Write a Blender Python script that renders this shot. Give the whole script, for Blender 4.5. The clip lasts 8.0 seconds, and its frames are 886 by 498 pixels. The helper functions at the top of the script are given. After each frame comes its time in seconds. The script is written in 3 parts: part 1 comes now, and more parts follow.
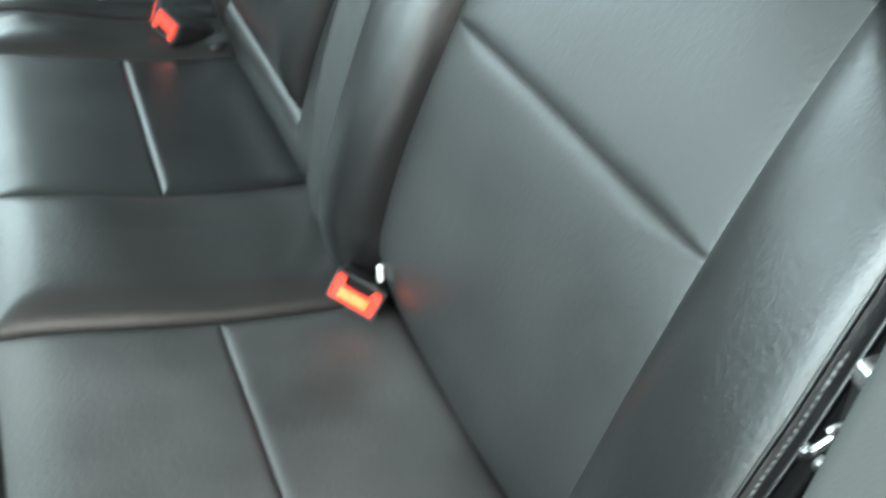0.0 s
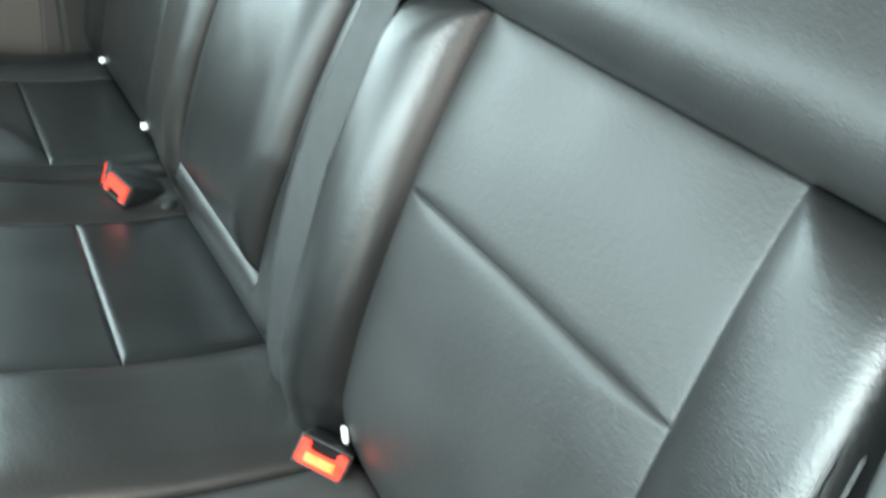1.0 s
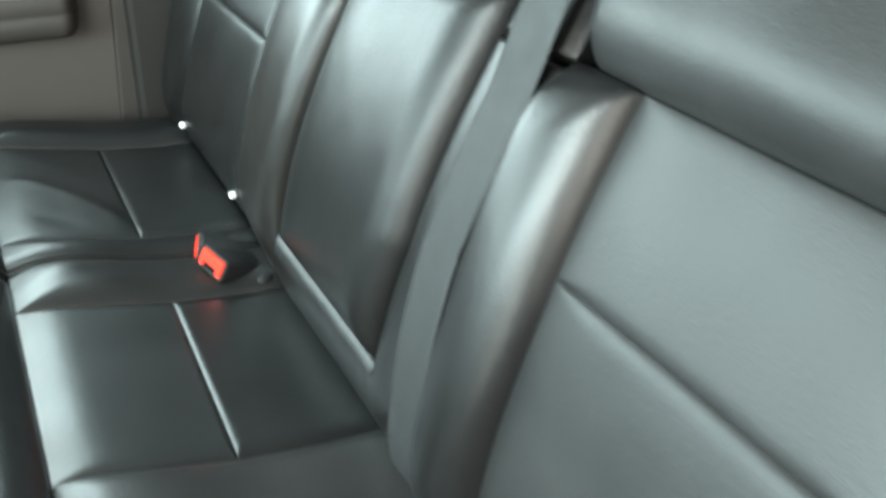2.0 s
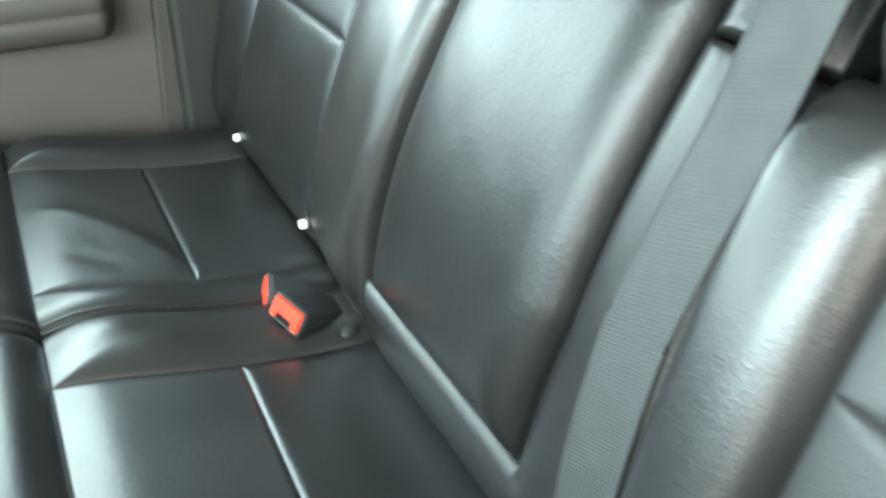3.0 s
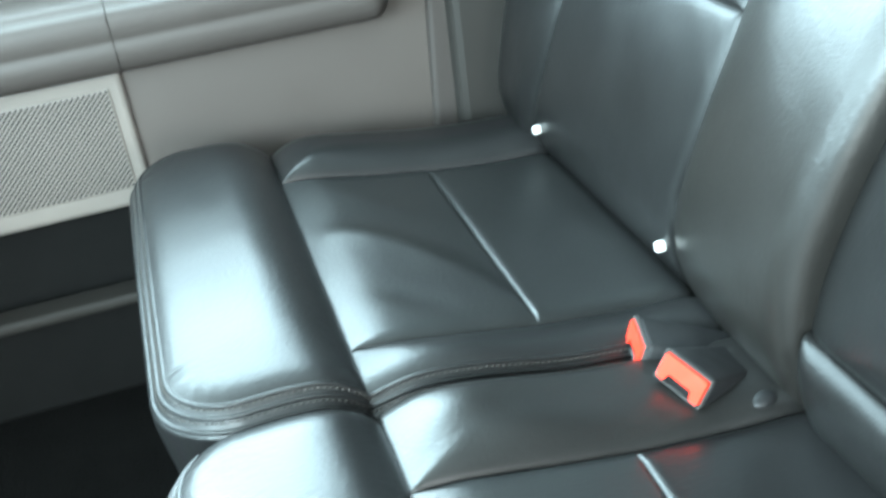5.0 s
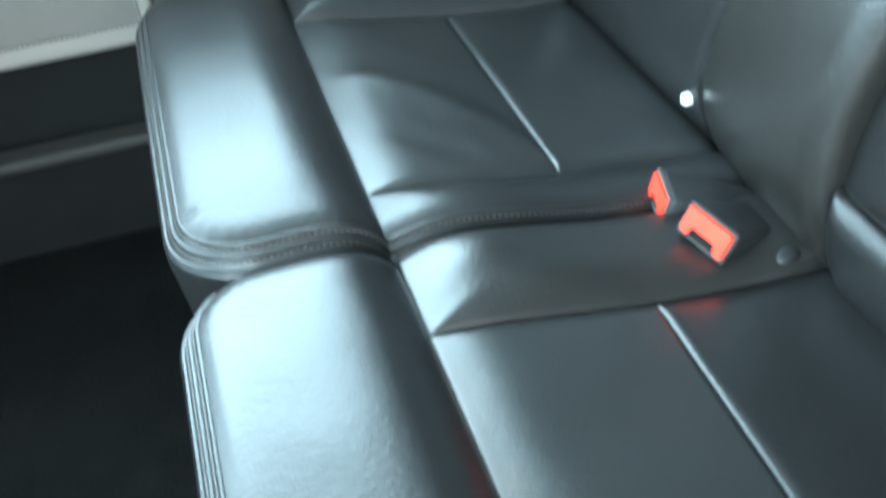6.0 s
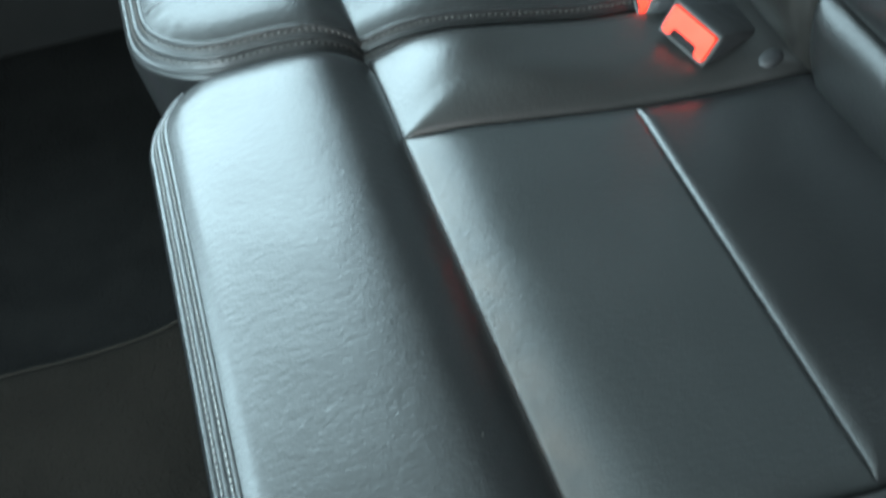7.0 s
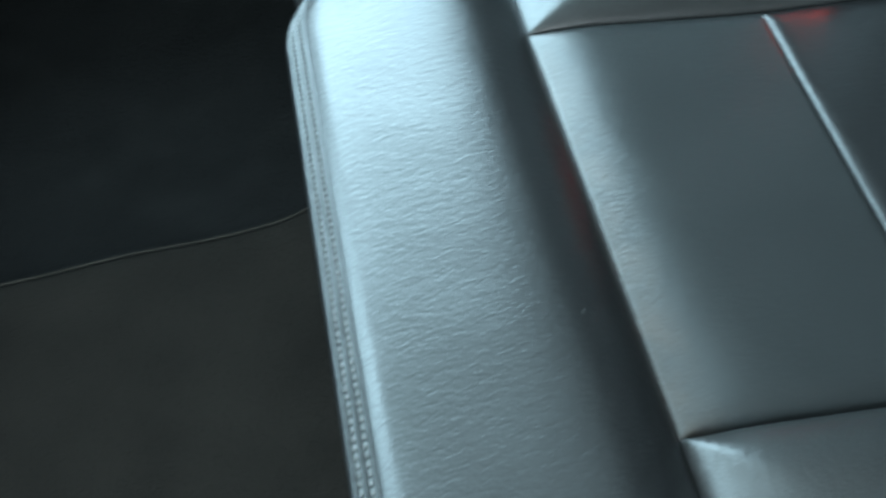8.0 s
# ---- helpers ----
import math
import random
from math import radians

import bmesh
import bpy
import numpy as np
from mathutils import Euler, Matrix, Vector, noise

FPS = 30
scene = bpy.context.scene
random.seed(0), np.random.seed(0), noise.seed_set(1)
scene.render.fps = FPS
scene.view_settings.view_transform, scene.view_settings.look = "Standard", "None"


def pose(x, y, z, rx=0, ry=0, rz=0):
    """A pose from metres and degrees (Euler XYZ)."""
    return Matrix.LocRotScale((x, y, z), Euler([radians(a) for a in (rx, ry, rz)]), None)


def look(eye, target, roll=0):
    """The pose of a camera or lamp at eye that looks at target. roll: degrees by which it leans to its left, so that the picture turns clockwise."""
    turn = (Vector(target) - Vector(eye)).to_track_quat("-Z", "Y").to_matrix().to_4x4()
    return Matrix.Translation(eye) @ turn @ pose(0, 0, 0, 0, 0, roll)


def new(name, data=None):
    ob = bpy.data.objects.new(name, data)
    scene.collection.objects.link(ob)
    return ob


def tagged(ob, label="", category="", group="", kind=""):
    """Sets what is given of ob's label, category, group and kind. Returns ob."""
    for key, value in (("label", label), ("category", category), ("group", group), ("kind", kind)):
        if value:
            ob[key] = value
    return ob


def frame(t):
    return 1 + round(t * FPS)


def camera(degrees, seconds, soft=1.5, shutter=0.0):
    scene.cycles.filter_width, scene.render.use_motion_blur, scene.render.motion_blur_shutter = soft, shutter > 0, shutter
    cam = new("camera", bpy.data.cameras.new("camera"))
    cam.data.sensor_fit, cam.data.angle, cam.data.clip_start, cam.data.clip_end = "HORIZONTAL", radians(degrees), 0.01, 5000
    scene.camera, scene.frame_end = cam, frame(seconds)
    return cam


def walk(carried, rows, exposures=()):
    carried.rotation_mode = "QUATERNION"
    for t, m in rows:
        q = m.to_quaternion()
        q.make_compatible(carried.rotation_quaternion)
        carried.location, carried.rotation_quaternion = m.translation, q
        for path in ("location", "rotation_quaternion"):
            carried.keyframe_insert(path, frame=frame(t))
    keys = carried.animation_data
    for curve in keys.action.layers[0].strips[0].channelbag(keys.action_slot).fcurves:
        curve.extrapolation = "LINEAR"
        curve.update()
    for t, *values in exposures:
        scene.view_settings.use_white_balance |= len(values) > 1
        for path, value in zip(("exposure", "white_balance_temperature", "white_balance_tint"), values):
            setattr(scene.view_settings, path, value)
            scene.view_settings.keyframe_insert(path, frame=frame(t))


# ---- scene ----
cam = camera(47.3, 8.0, soft=2.6, shutter=0.7)
PATH = [
    (0, (0.229, -1.148, 0.904), (0.922, 0.318, -0.267), 4.3),
    (0.5, (0.221, -1.155, 0.921), (1.032, 0.339, -0.133), 5.2),
    (1, (0.217, -1.141, 0.941), (1.053, 0.393, -0.031), 3.1),
    (1.5, (0.182, -1.119, 0.956), (0.979, 0.446, -0.001), 2.0),
    (2, (0.178, -1.062, 0.96), (0.955, 0.533, 0.036), 0.4),
    (2.2, (0.187, -1.009, 0.947), (0.935, 0.605, 0.032), 1.5),
    (3.3, (0.19, -0.783, 0.914), (0.904, 0.82, -0.044), -2.0),
    (3.5, (0.183, -0.745, 0.914), (0.889, 0.877, -0.018), -1.4),
    (4, (0.16, -0.656, 0.905), (0.831, 0.983, -0.024), -3.3),
    (4.5, (0.12, -0.6, 0.897), (0.626, 1.087, -0.051), -6.5),
    (4.7, (0.111, -0.58, 0.89), (0.55, 1.112, -0.082), -7.9),
    (5.8, (0.083, -0.548, 0.862), (0.439, 1.035, -0.308), -6.4),
    (6, (0.083, -0.547, 0.861), (0.435, 0.986, -0.374), -6.3),
    (6.5, (0.083, -0.543, 0.853), (0.411, 0.843, -0.551), -5.9),
    (7, (0.082, -0.544, 0.85), (0.388, 0.737, -0.655), -5.8),
    (7.5, (0.08, -0.555, 0.854), (0.293, 0.654, -0.726), -7.3),
    (8, (0.079, -0.577, 0.859), (0.114, 0.649, -0.721), -11.7),
]
walk(cam, [(t, look(eye, target, roll)) for t, eye, target, roll in PATH],
     [(0.0, -0.84, 6250, 6), (0.6, -0.44, 6350, 6), (1.0, -0.56, 6300, 5), (1.5, -0.74, 6300, 5), (2.2, -0.48, 6400, 4), (3.5, 0.09, 6150, 1),
      (4.0, 0.20, 6100, 0), (4.5, 0.48, 5950, 1), (6.0, 0.26, 5400, 0), (6.5, 0.02, 5600, 1), (7.0, -0.06, 5700, 2), (8.0, -0.04, 5350, -1)])

# ---- light: daylight through the windows and the open door, and two doorway fill lamps ----
world = bpy.data.worlds.new("sky")
scene.world = world
world.use_nodes = True
_sky = world.node_tree.nodes.new("ShaderNodeTexSky")
_sky.sky_type = 'NISHITA'
_sky.sun_disc = False
_sky.sun_elevation = radians(38)
_sky.sun_rotation = radians(200)
world.node_tree.links.new(_sky.outputs[0], world.node_tree.nodes["Background"].inputs[0])
world.node_tree.nodes["Background"].inputs[1].default_value = 0.05


def window_light(name, eye, target, w, h, power, color):
    lamp = bpy.data.lights.new(name, 'AREA')
    lamp.shape, lamp.size, lamp.size_y = 'RECTANGLE', w, h
    lamp.energy, lamp.color = power, color
    ob = new(name, lamp)
    ob.matrix_world = look(eye, target)
    return ob


SKY = (0.80, 0.98, 1.0)
window_light("light_far_window", (-0.16, 0.632, 1.015), (-0.20, -1.0, 0.83), 0.92, 0.56, 37, SKY)
window_light("light_far_front_window", (-1.30, 0.62, 1.01), (-0.9, -1.0, 0.90), 1.05, 0.58, 55, SKY)
window_light("light_windscreen", (-1.85, -0.20, 1.00), (0.3, -0.20, 0.85), 1.3, 0.66, 72, SKY)
window_light("light_near_front_window", (-1.05, -1.02, 0.98), (0.2, -0.25, 0.85), 0.70, 0.64, 85, SKY)
window_light("light_doorway", (-0.44, -1.17, 1.09), (0.20, -0.20, 0.73), 0.44, 0.40, 34, (0.93, 1.0, 0.98))
# Two fill lamps added for the bolster streak and the centre panel's edge.
window_light("fill_doorway_low", (-0.34, -1.16, 0.50), (0.45, -0.10, 0.60), 0.20, 0.62, 11, (0.95, 1.0, 0.93))
window_light("fill_doorway_rear", (0.32, -1.32, 0.80), (0.26, -0.55, 0.44), 0.46, 0.40, 13, (1.0, 0.93, 0.85))


# ---- materials ----
def node_material(name, color, rough, metal=0.0, spec=0.5):
    m = bpy.data.materials.new(name)
    m.use_nodes = True
    b = m.node_tree.nodes["Principled BSDF"]
    b.inputs["Base Color"].default_value = (*color, 1)
    b.inputs["Roughness"].default_value = rough
    b.inputs["Metallic"].default_value = metal
    b.inputs["Specular IOR Level"].default_value = spec
    return m


def add(m, kind, **values):
    n = m.node_tree.nodes.new(kind)
    for k, v in values.items():
        n.inputs[k.replace("_", " ")].default_value = v
    return n


def vary(m, dark, light, scale, detail=4.0, stretch=(1, 1, 1), rough=None):
    """Colour and gloss drift between two values by noise."""
    t, b = m.node_tree, m.node_tree.nodes["Principled BSDF"]
    co = add(m, "ShaderNodeTexCoord")
    mp = add(m, "ShaderNodeMapping", Scale=stretch)
    nz = add(m, "ShaderNodeTexNoise", Scale=scale, Detail=detail)
    ramp = add(m, "ShaderNodeMix")
    ramp.data_type = 'RGBA'
    ramp.inputs[6].default_value, ramp.inputs[7].default_value = (*dark, 1), (*light, 1)
    t.links.new(co.outputs["Object"], mp.inputs[0])
    t.links.new(mp.outputs[0], nz.inputs["Vector"])
    t.links.new(nz.outputs[0], ramp.inputs[0])
    t.links.new(ramp.outputs[2], b.inputs["Base Color"])
    if rough:
        mr = add(m, "ShaderNodeMapRange", To_Min=rough[0], To_Max=rough[1], From_Min=0.3, From_Max=0.7)
        t.links.new(nz.outputs[0], mr.inputs[0])
        t.links.new(mr.outputs[0], b.inputs["Roughness"])
    return m


def relief(m, layers):
    """Stack bumps: (texture kind, scale, distance, stretch)."""
    t, b = m.node_tree, m.node_tree.nodes["Principled BSDF"]
    last = None
    for kind, scale, dist, stretch in layers:
        co = add(m, "ShaderNodeTexCoord")
        mp = add(m, "ShaderNodeMapping", Scale=stretch)
        t.links.new(co.outputs["Object"], mp.inputs[0])
        if kind == "voronoi":
            tx = add(m, "ShaderNodeTexVoronoi", Scale=scale)
            tx.feature = 'DISTANCE_TO_EDGE'
        elif kind == "wave":
            tx = add(m, "ShaderNodeTexWave", Scale=scale)
            tx.bands_direction = 'DIAGONAL'
        else:
            tx = add(m, "ShaderNodeTexNoise", Scale=scale, Detail=3.0, Distortion=0.6)
        t.links.new(mp.outputs[0], tx.inputs["Vector"])
        bp = add(m, "ShaderNodeBump", Strength=1.0, Distance=dist)
        t.links.new(tx.outputs[0], bp.inputs["Height"])
        if last:
            t.links.new(last.outputs[0], bp.inputs["Normal"])
        last = bp
    t.links.new(last.outputs[0], b.inputs["Normal"])
    return m


def leather(name, dark, light, rough, grain, depth, spec=0.5):
    """Black coated hide: uneven gloss, pores and fine creases drawn out along the grain."""
    m = vary(node_material(name, dark, 0.36, spec=spec), dark, light, 9.0, 6.0, rough=rough)
    return relief(m, [("noise", 30, 0.00004, (1, 1, 1)), ("voronoi", 430, 0.00016, (1, 1, 1)),
                      ("noise", 260, depth, grain), ("noise", 640, 0.00006, grain)])


LEATHER = leather("black_leather", (0.0034, 0.0034, 0.0035), (0.0056, 0.0056, 0.0057), (0.31, 0.37), (0.5, 1.15, 1), 0.00029, 0.5)
# Same black hide, base colour lifted for lens haze over the far cushion.
LEATHER_HAZED = leather("hazed_leather", (0.0070, 0.0070, 0.0071), (0.0105, 0.0105, 0.0106), (0.33, 0.39), (1, 0.7, 1), 0.00028, 0.37)
LEATHER_BACK = leather("black_leather_back", (0.0036, 0.0036, 0.0037), (0.0060, 0.0060, 0.0061), (0.32, 0.38), (1, 0.9, 0.7), 0.00019)
LEATHER_DULL = leather("dull_leather_back", (0.0036, 0.0035, 0.0034), (0.0062, 0.0060, 0.0058), (0.34, 0.40), (1, 0.9, 0.7), 0.00022, 0.33)
# Brown-black and smoother; base lifted for haze here as well.
LEATHER_SLEEK = leather("sleek_leather_back", (0.0075, 0.0068, 0.0060), (0.0115, 0.0105, 0.0093), (0.305, 0.345), (1, 0.9, 0.7), 0.00022, 0.40)
LEATHER_WORN = leather("worn_leather", (0.006, 0.0062, 0.0063), (0.018, 0.0182, 0.0183), (0.38, 0.50), (1, 0.9, 0.6), 0.00024)
LEATHER_SOFT = leather("softened_leather", (0.0060, 0.0062, 0.0061), (0.0100, 0.0104, 0.0102), (0.33, 0.39), (1, 0.7, 1), 0.00024)
LEATHER_RUBBED = leather("rubbed_leather", (0.0052, 0.0050, 0.0047), (0.0105, 0.0100, 0.0094), (0.33, 0.40), (1, 0.8, 1), 0.00024)
# Paler copy of the hide: reflected daylight on the centre panel, put into colour.
LEATHER_LIT = leather("lit_leather", (0.0100, 0.0098, 0.0095), (0.0210, 0.0206, 0.0199), (0.33, 0.40), (1, 0.8, 1), 0.00024)
# Patchy dust; base also raised for daylight on the near seat.
LEATHER_DUST_LIT = leather("dust_lit_leather", (0.004, 0.004, 0.004), (0.078, 0.0775, 0.076), (0.38, 0.52), (1, 0.8, 1), 0.00024)


def scuffed_rim(m, tan, x0, x1):
    """The finish rubbed through to brown along the sewn front edge of a panel, in patches."""
    t, b = m.node_tree, m.node_tree.nodes["Principled BSDF"]
    old = b.inputs["Base Color"].links[0].from_socket
    co = add(m, "ShaderNodeTexCoord")
    axes = add(m, "ShaderNodeSeparateXYZ")
    rim = add(m, "ShaderNodeMapRange", From_Min=x0, From_Max=x1, To_Min=1.0, To_Max=0.0)
    rim.interpolation_type = 'SMOOTHSTEP'
    nz = add(m, "ShaderNodeTexNoise", Scale=38.0, Detail=6.0)
    patch = add(m, "ShaderNodeMapRange", From_Min=0.25, From_Max=0.70)
    both = add(m, "ShaderNodeMath")
    both.operation = 'MULTIPLY'
    mix = add(m, "ShaderNodeMix")
    mix.data_type = 'RGBA'
    mix.inputs[7].default_value = (*tan, 1)
    for a, c in ((co.outputs["Object"], axes.inputs[0]), (axes.outputs[0], rim.inputs[0]), (co.outputs["Object"], nz.inputs["Vector"]),
                 (nz.outputs[0], patch.inputs[0]), (rim.outputs[0], both.inputs[0]), (patch.outputs[0], both.inputs[1]),
                 (both.outputs[0], mix.inputs[0]), (old, mix.inputs[6]), (mix.outputs[2], b.inputs["Base Color"])):
        t.links.new(a, c)
    return m


LEATHER_SCUFFED = scuffed_rim(leather("scuffed_leather", (0.0080, 0.0086, 0.0086), (0.0130, 0.0139, 0.0139), (0.33, 0.39), (0.5, 1.15, 1), 0.00026),
                              (0.026, 0.019, 0.0145), -0.076, -0.050)
THREAD = relief(node_material("grey_thread", (0.045, 0.040, 0.035), 0.7), [("noise", 900, 0.0002, (1, 1, 1))])
PALE_THREAD = relief(node_material("pale_thread", (0.12, 0.12, 0.117), 0.6), [("noise", 900, 0.0002, (1, 1, 1))])
WEBBING = relief(vary(node_material("belt_webbing", (0.017, 0.018, 0.0183), 0.6, spec=0.35), (0.014, 0.015, 0.0153),
                      (0.021, 0.0222, 0.0226), 60, 3, rough=(0.5, 0.65)), [("wave", 260, 0.00011, (0.0, 0.25, 1.0)), ("noise", 900, 0.0002, (1, 1, 1))])
BLACK_PLASTIC = relief(vary(node_material("black_plastic", (0.009, 0.009, 0.0095), 0.5, spec=0.3), (0.007, 0.007, 0.0075),
                            (0.013, 0.013, 0.0135), 40, 3, rough=(0.45, 0.6)), [("noise", 700, 0.0002, (1, 1, 1))])
RED = vary(node_material("red_plastic", (0.82, 0.032, 0.015), 0.28, spec=0.2), (0.79, 0.027, 0.012), (0.86, 0.042, 0.018), 80, 3,
           rough=(0.25, 0.4))
# Orange stands in for daylight glare on the red button.
LIT_RED = vary(node_material("lit_red_plastic", (0.95, 0.17, 0.03), 0.3, spec=0.4), (0.93, 0.14, 0.02), (0.97, 0.21, 0.04), 80, 3, rough=(0.22, 0.35))
WHITE_PLASTIC = vary(node_material("white_plastic", (0.8, 0.8, 0.78), 0.4), (0.7, 0.7, 0.67), (0.82, 0.82, 0.8), 200, 3)
STEEL = vary(node_material("bright_steel", (0.6, 0.6, 0.6), 0.25, 1.0), (0.5, 0.5, 0.5), (0.7, 0.7, 0.7), 120, 3,
             rough=(0.15, 0.4))
DOOR_GREY = relief(vary(node_material("grey_door_plastic", (0.058, 0.047, 0.041), 0.6), (0.053, 0.043, 0.037),
                        (0.063, 0.051, 0.044), 14, 5, rough=(0.55, 0.7)), [("voronoi", 500, 0.0003, (1, 1, 1))])
ARM_GREY = relief(vary(node_material("dark_grey_armrest", (0.040, 0.034, 0.030), 0.5, spec=0.3), (0.036, 0.030, 0.027),
                       (0.045, 0.038, 0.034), 14, 5, rough=(0.55, 0.7)), [("voronoi", 500, 0.0003, (1, 1, 1))])
ARM_VINYL = relief(vary(node_material("grey_armrest_vinyl", (0.042, 0.036, 0.032), 0.5, spec=0.22), (0.038, 0.032, 0.029),
                        (0.047, 0.040, 0.036), 14, 5, rough=(0.46, 0.56)), [("voronoi", 500, 0.0002, (1, 1, 1))])
WALL_DARK = relief(vary(node_material("dark_wall_trim", (0.020, 0.018, 0.016), 0.65, spec=0.25), (0.017, 0.0153, 0.0136),
                        (0.024, 0.0216, 0.019), 14, 5, rough=(0.6, 0.72)), [("voronoi", 500, 0.0003, (1, 1, 1))])
GRILLE_GREY = relief(vary(node_material("pale_grille_plastic", (0.140, 0.122, 0.107), 0.6), (0.128, 0.111, 0.097),
                          (0.152, 0.132, 0.116), 20, 4), [("noise", 600, 0.0002, (1, 1, 1))])
SIDE_GREY = relief(vary(node_material("side_trim_plastic", (0.030, 0.033, 0.032), 0.55), (0.027, 0.030, 0.029),
                        (0.034, 0.037, 0.036), 12, 4, rough=(0.5, 0.65)), [("voronoi", 600, 0.0003, (1, 1, 1))])
SILL_BLACK = relief(vary(node_material("matt_black_sill", (0.008, 0.008, 0.0078), 0.85, spec=0.05), (0.0065, 0.0065, 0.0063),
                         (0.010, 0.010, 0.0097), 30, 4), [("noise", 500, 0.0003, (1, 1, 1))])
SLOT_BLACK = node_material("slot_black", (0.006, 0.006, 0.006), 0.8, spec=0.1)
CARPET = relief(vary(node_material("charcoal_carpet", (0.0045, 0.0045, 0.0045), 0.95, spec=0.03), (0.0025, 0.0025, 0.0025),
                     (0.0075, 0.0073, 0.007), 25, 8), [("noise", 260, 0.004, (1, 1, 1))])
MAT = relief(vary(node_material("worn_brown_mat", (0.0068, 0.0058, 0.0048), 0.9, spec=0.06), (0.0032, 0.0027, 0.0022),
                  (0.0115, 0.0098, 0.0080), 11, 8), [("noise", 24, 0.003, (1, 1, 1)), ("noise", 300, 0.004, (1, 1, 1))])
RIM_GREY = vary(node_material("worn_rim", (0.03, 0.029, 0.028), 0.5), (0.015, 0.015, 0.015), (0.07, 0.068, 0.066), 300, 3)
CORD = vary(node_material("dusty_cord", (0.012, 0.010, 0.0085), 0.85, spec=0.1), (0.004, 0.0036, 0.003), (0.024, 0.0205, 0.0165), 35, 4)
HEADLINER = relief(vary(node_material("grey_headliner", (0.70, 0.69, 0.66), 0.9), (0.67, 0.66, 0.63),
                        (0.73, 0.72, 0.69), 20, 4), [("noise", 300, 0.001, (1, 1, 1))])
ASPHALT = relief(vary(node_material("asphalt", (0.05, 0.05, 0.05), 0.9), (0.04, 0.04, 0.04), (0.065, 0.064, 0.062), 8, 8),
                 [("noise", 120, 0.006, (1, 1, 1))])


# ---- building blocks ----
def thing(name, base, label, category, group=""):
    ob = new(name)
    ob.location = base
    ob.empty_display_size = 0.05
    return tagged(ob, label, category, group)


def world_place(ob):
    p = Vector((0, 0, 0))
    while ob:
        p = p + ob.location
        ob = ob.parent
    return p


def mesh_part(name, verts, faces, material, parent=None, label="", smooth=True):
    """One mesh object from world-space points."""
    off = world_place(parent) if parent else Vector((0, 0, 0))
    me = bpy.data.meshes.new(name)
    me.from_pydata([(v[0] - off.x, v[1] - off.y, v[2] - off.z) for v in verts], [], faces)
    me.update()
    if smooth:
        me.polygons.foreach_set("use_smooth", [True] * len(me.polygons))
    me.materials.append(material)
    ob = new(name, me)
    ob.parent = parent
    return tagged(ob, label)


def part(name, bm, material, parent=None, label="", smooth=False):
    """One mesh object from a bmesh in world space."""
    off = world_place(parent) if parent else Vector((0, 0, 0))
    bmesh.ops.translate(bm, verts=bm.verts, vec=-off)
    me = bpy.data.meshes.new(name)
    bm.to_mesh(me)
    bm.free()
    if smooth:
        me.polygons.foreach_set("use_smooth", [True] * len(me.polygons))
    me.materials.append(material)
    ob = new(name, me)
    ob.parent = parent
    return tagged(ob, label)


def box(lo, hi, bevel=0.0, segments=2, m=None):
    bm = bmesh.new()
    bmesh.ops.create_cube(bm, size=1)
    c = [(a + b) / 2 for a, b in zip(lo, hi)]
    d = [b - a for a, b in zip(lo, hi)]
    bmesh.ops.transform(bm, matrix=Matrix.Translation(c) @ Matrix.Diagonal((*d, 1)), verts=bm.verts)
    if bevel:
        bmesh.ops.bevel(bm, geom=bm.edges[:], offset=bevel, segments=segments, affect='EDGES', profile=0.5)
    if m is not None:
        bmesh.ops.transform(bm, matrix=m, verts=bm.verts)
    return bm


def tube(points, r, sides=6):
    """Verts and faces of a tube along a line of points."""
    P = [Vector(p) for p in points]
    verts, faces = [], []
    for i, p in enumerate(P):
        d = (P[min(i + 1, len(P) - 1)] - P[max(i - 1, 0)]).normalized()
        a = d.orthogonal().normalized() if abs(d.z) > 0.95 else d.cross(Vector((0, 0, 1))).normalized()
        b = d.cross(a)
        for k in range(sides):
            w = 2 * math.pi * k / sides
            verts.append(p + r * (math.cos(w) * a + math.sin(w) * b))
    for i in range(len(P) - 1):
        for k in range(sides):
            j = (k + 1) % sides
            faces.append((i * sides + k, i * sides + j, (i + 1) * sides + j, (i + 1) * sides + k))
    faces.append(tuple(range(sides))[::-1])
    faces.append(tuple((len(P) - 1) * sides + k for k in range(sides)))
    return verts, faces


def dashes(points, length, gap, r):
    """A row of short raised stitches along a line of points, as verts and faces."""
    P = [Vector(p) for p in points]
    verts, faces, run, i = [], [], 0.0, 0
    acc = [0.0]
    for a, b in zip(P, P[1:]):
        acc.append(acc[-1] + (b - a).length)

    def at(s):
        k = min(max(int(np.searchsorted(acc, s)) - 1, 0), len(P) - 2)
        f = (s - acc[k]) / max(acc[k + 1] - acc[k], 1e-9)
        return P[k].lerp(P[k + 1], f)
    while run + length < acc[-1]:
        v, f = tube([at(run), at(run + length * 0.5) + Vector((0, 0, 0.0003)), at(run + length)], r, 5)
        faces += [tuple(q + len(verts) for q in face) for face in f]
        verts += v
        run += length + gap
    return verts, faces


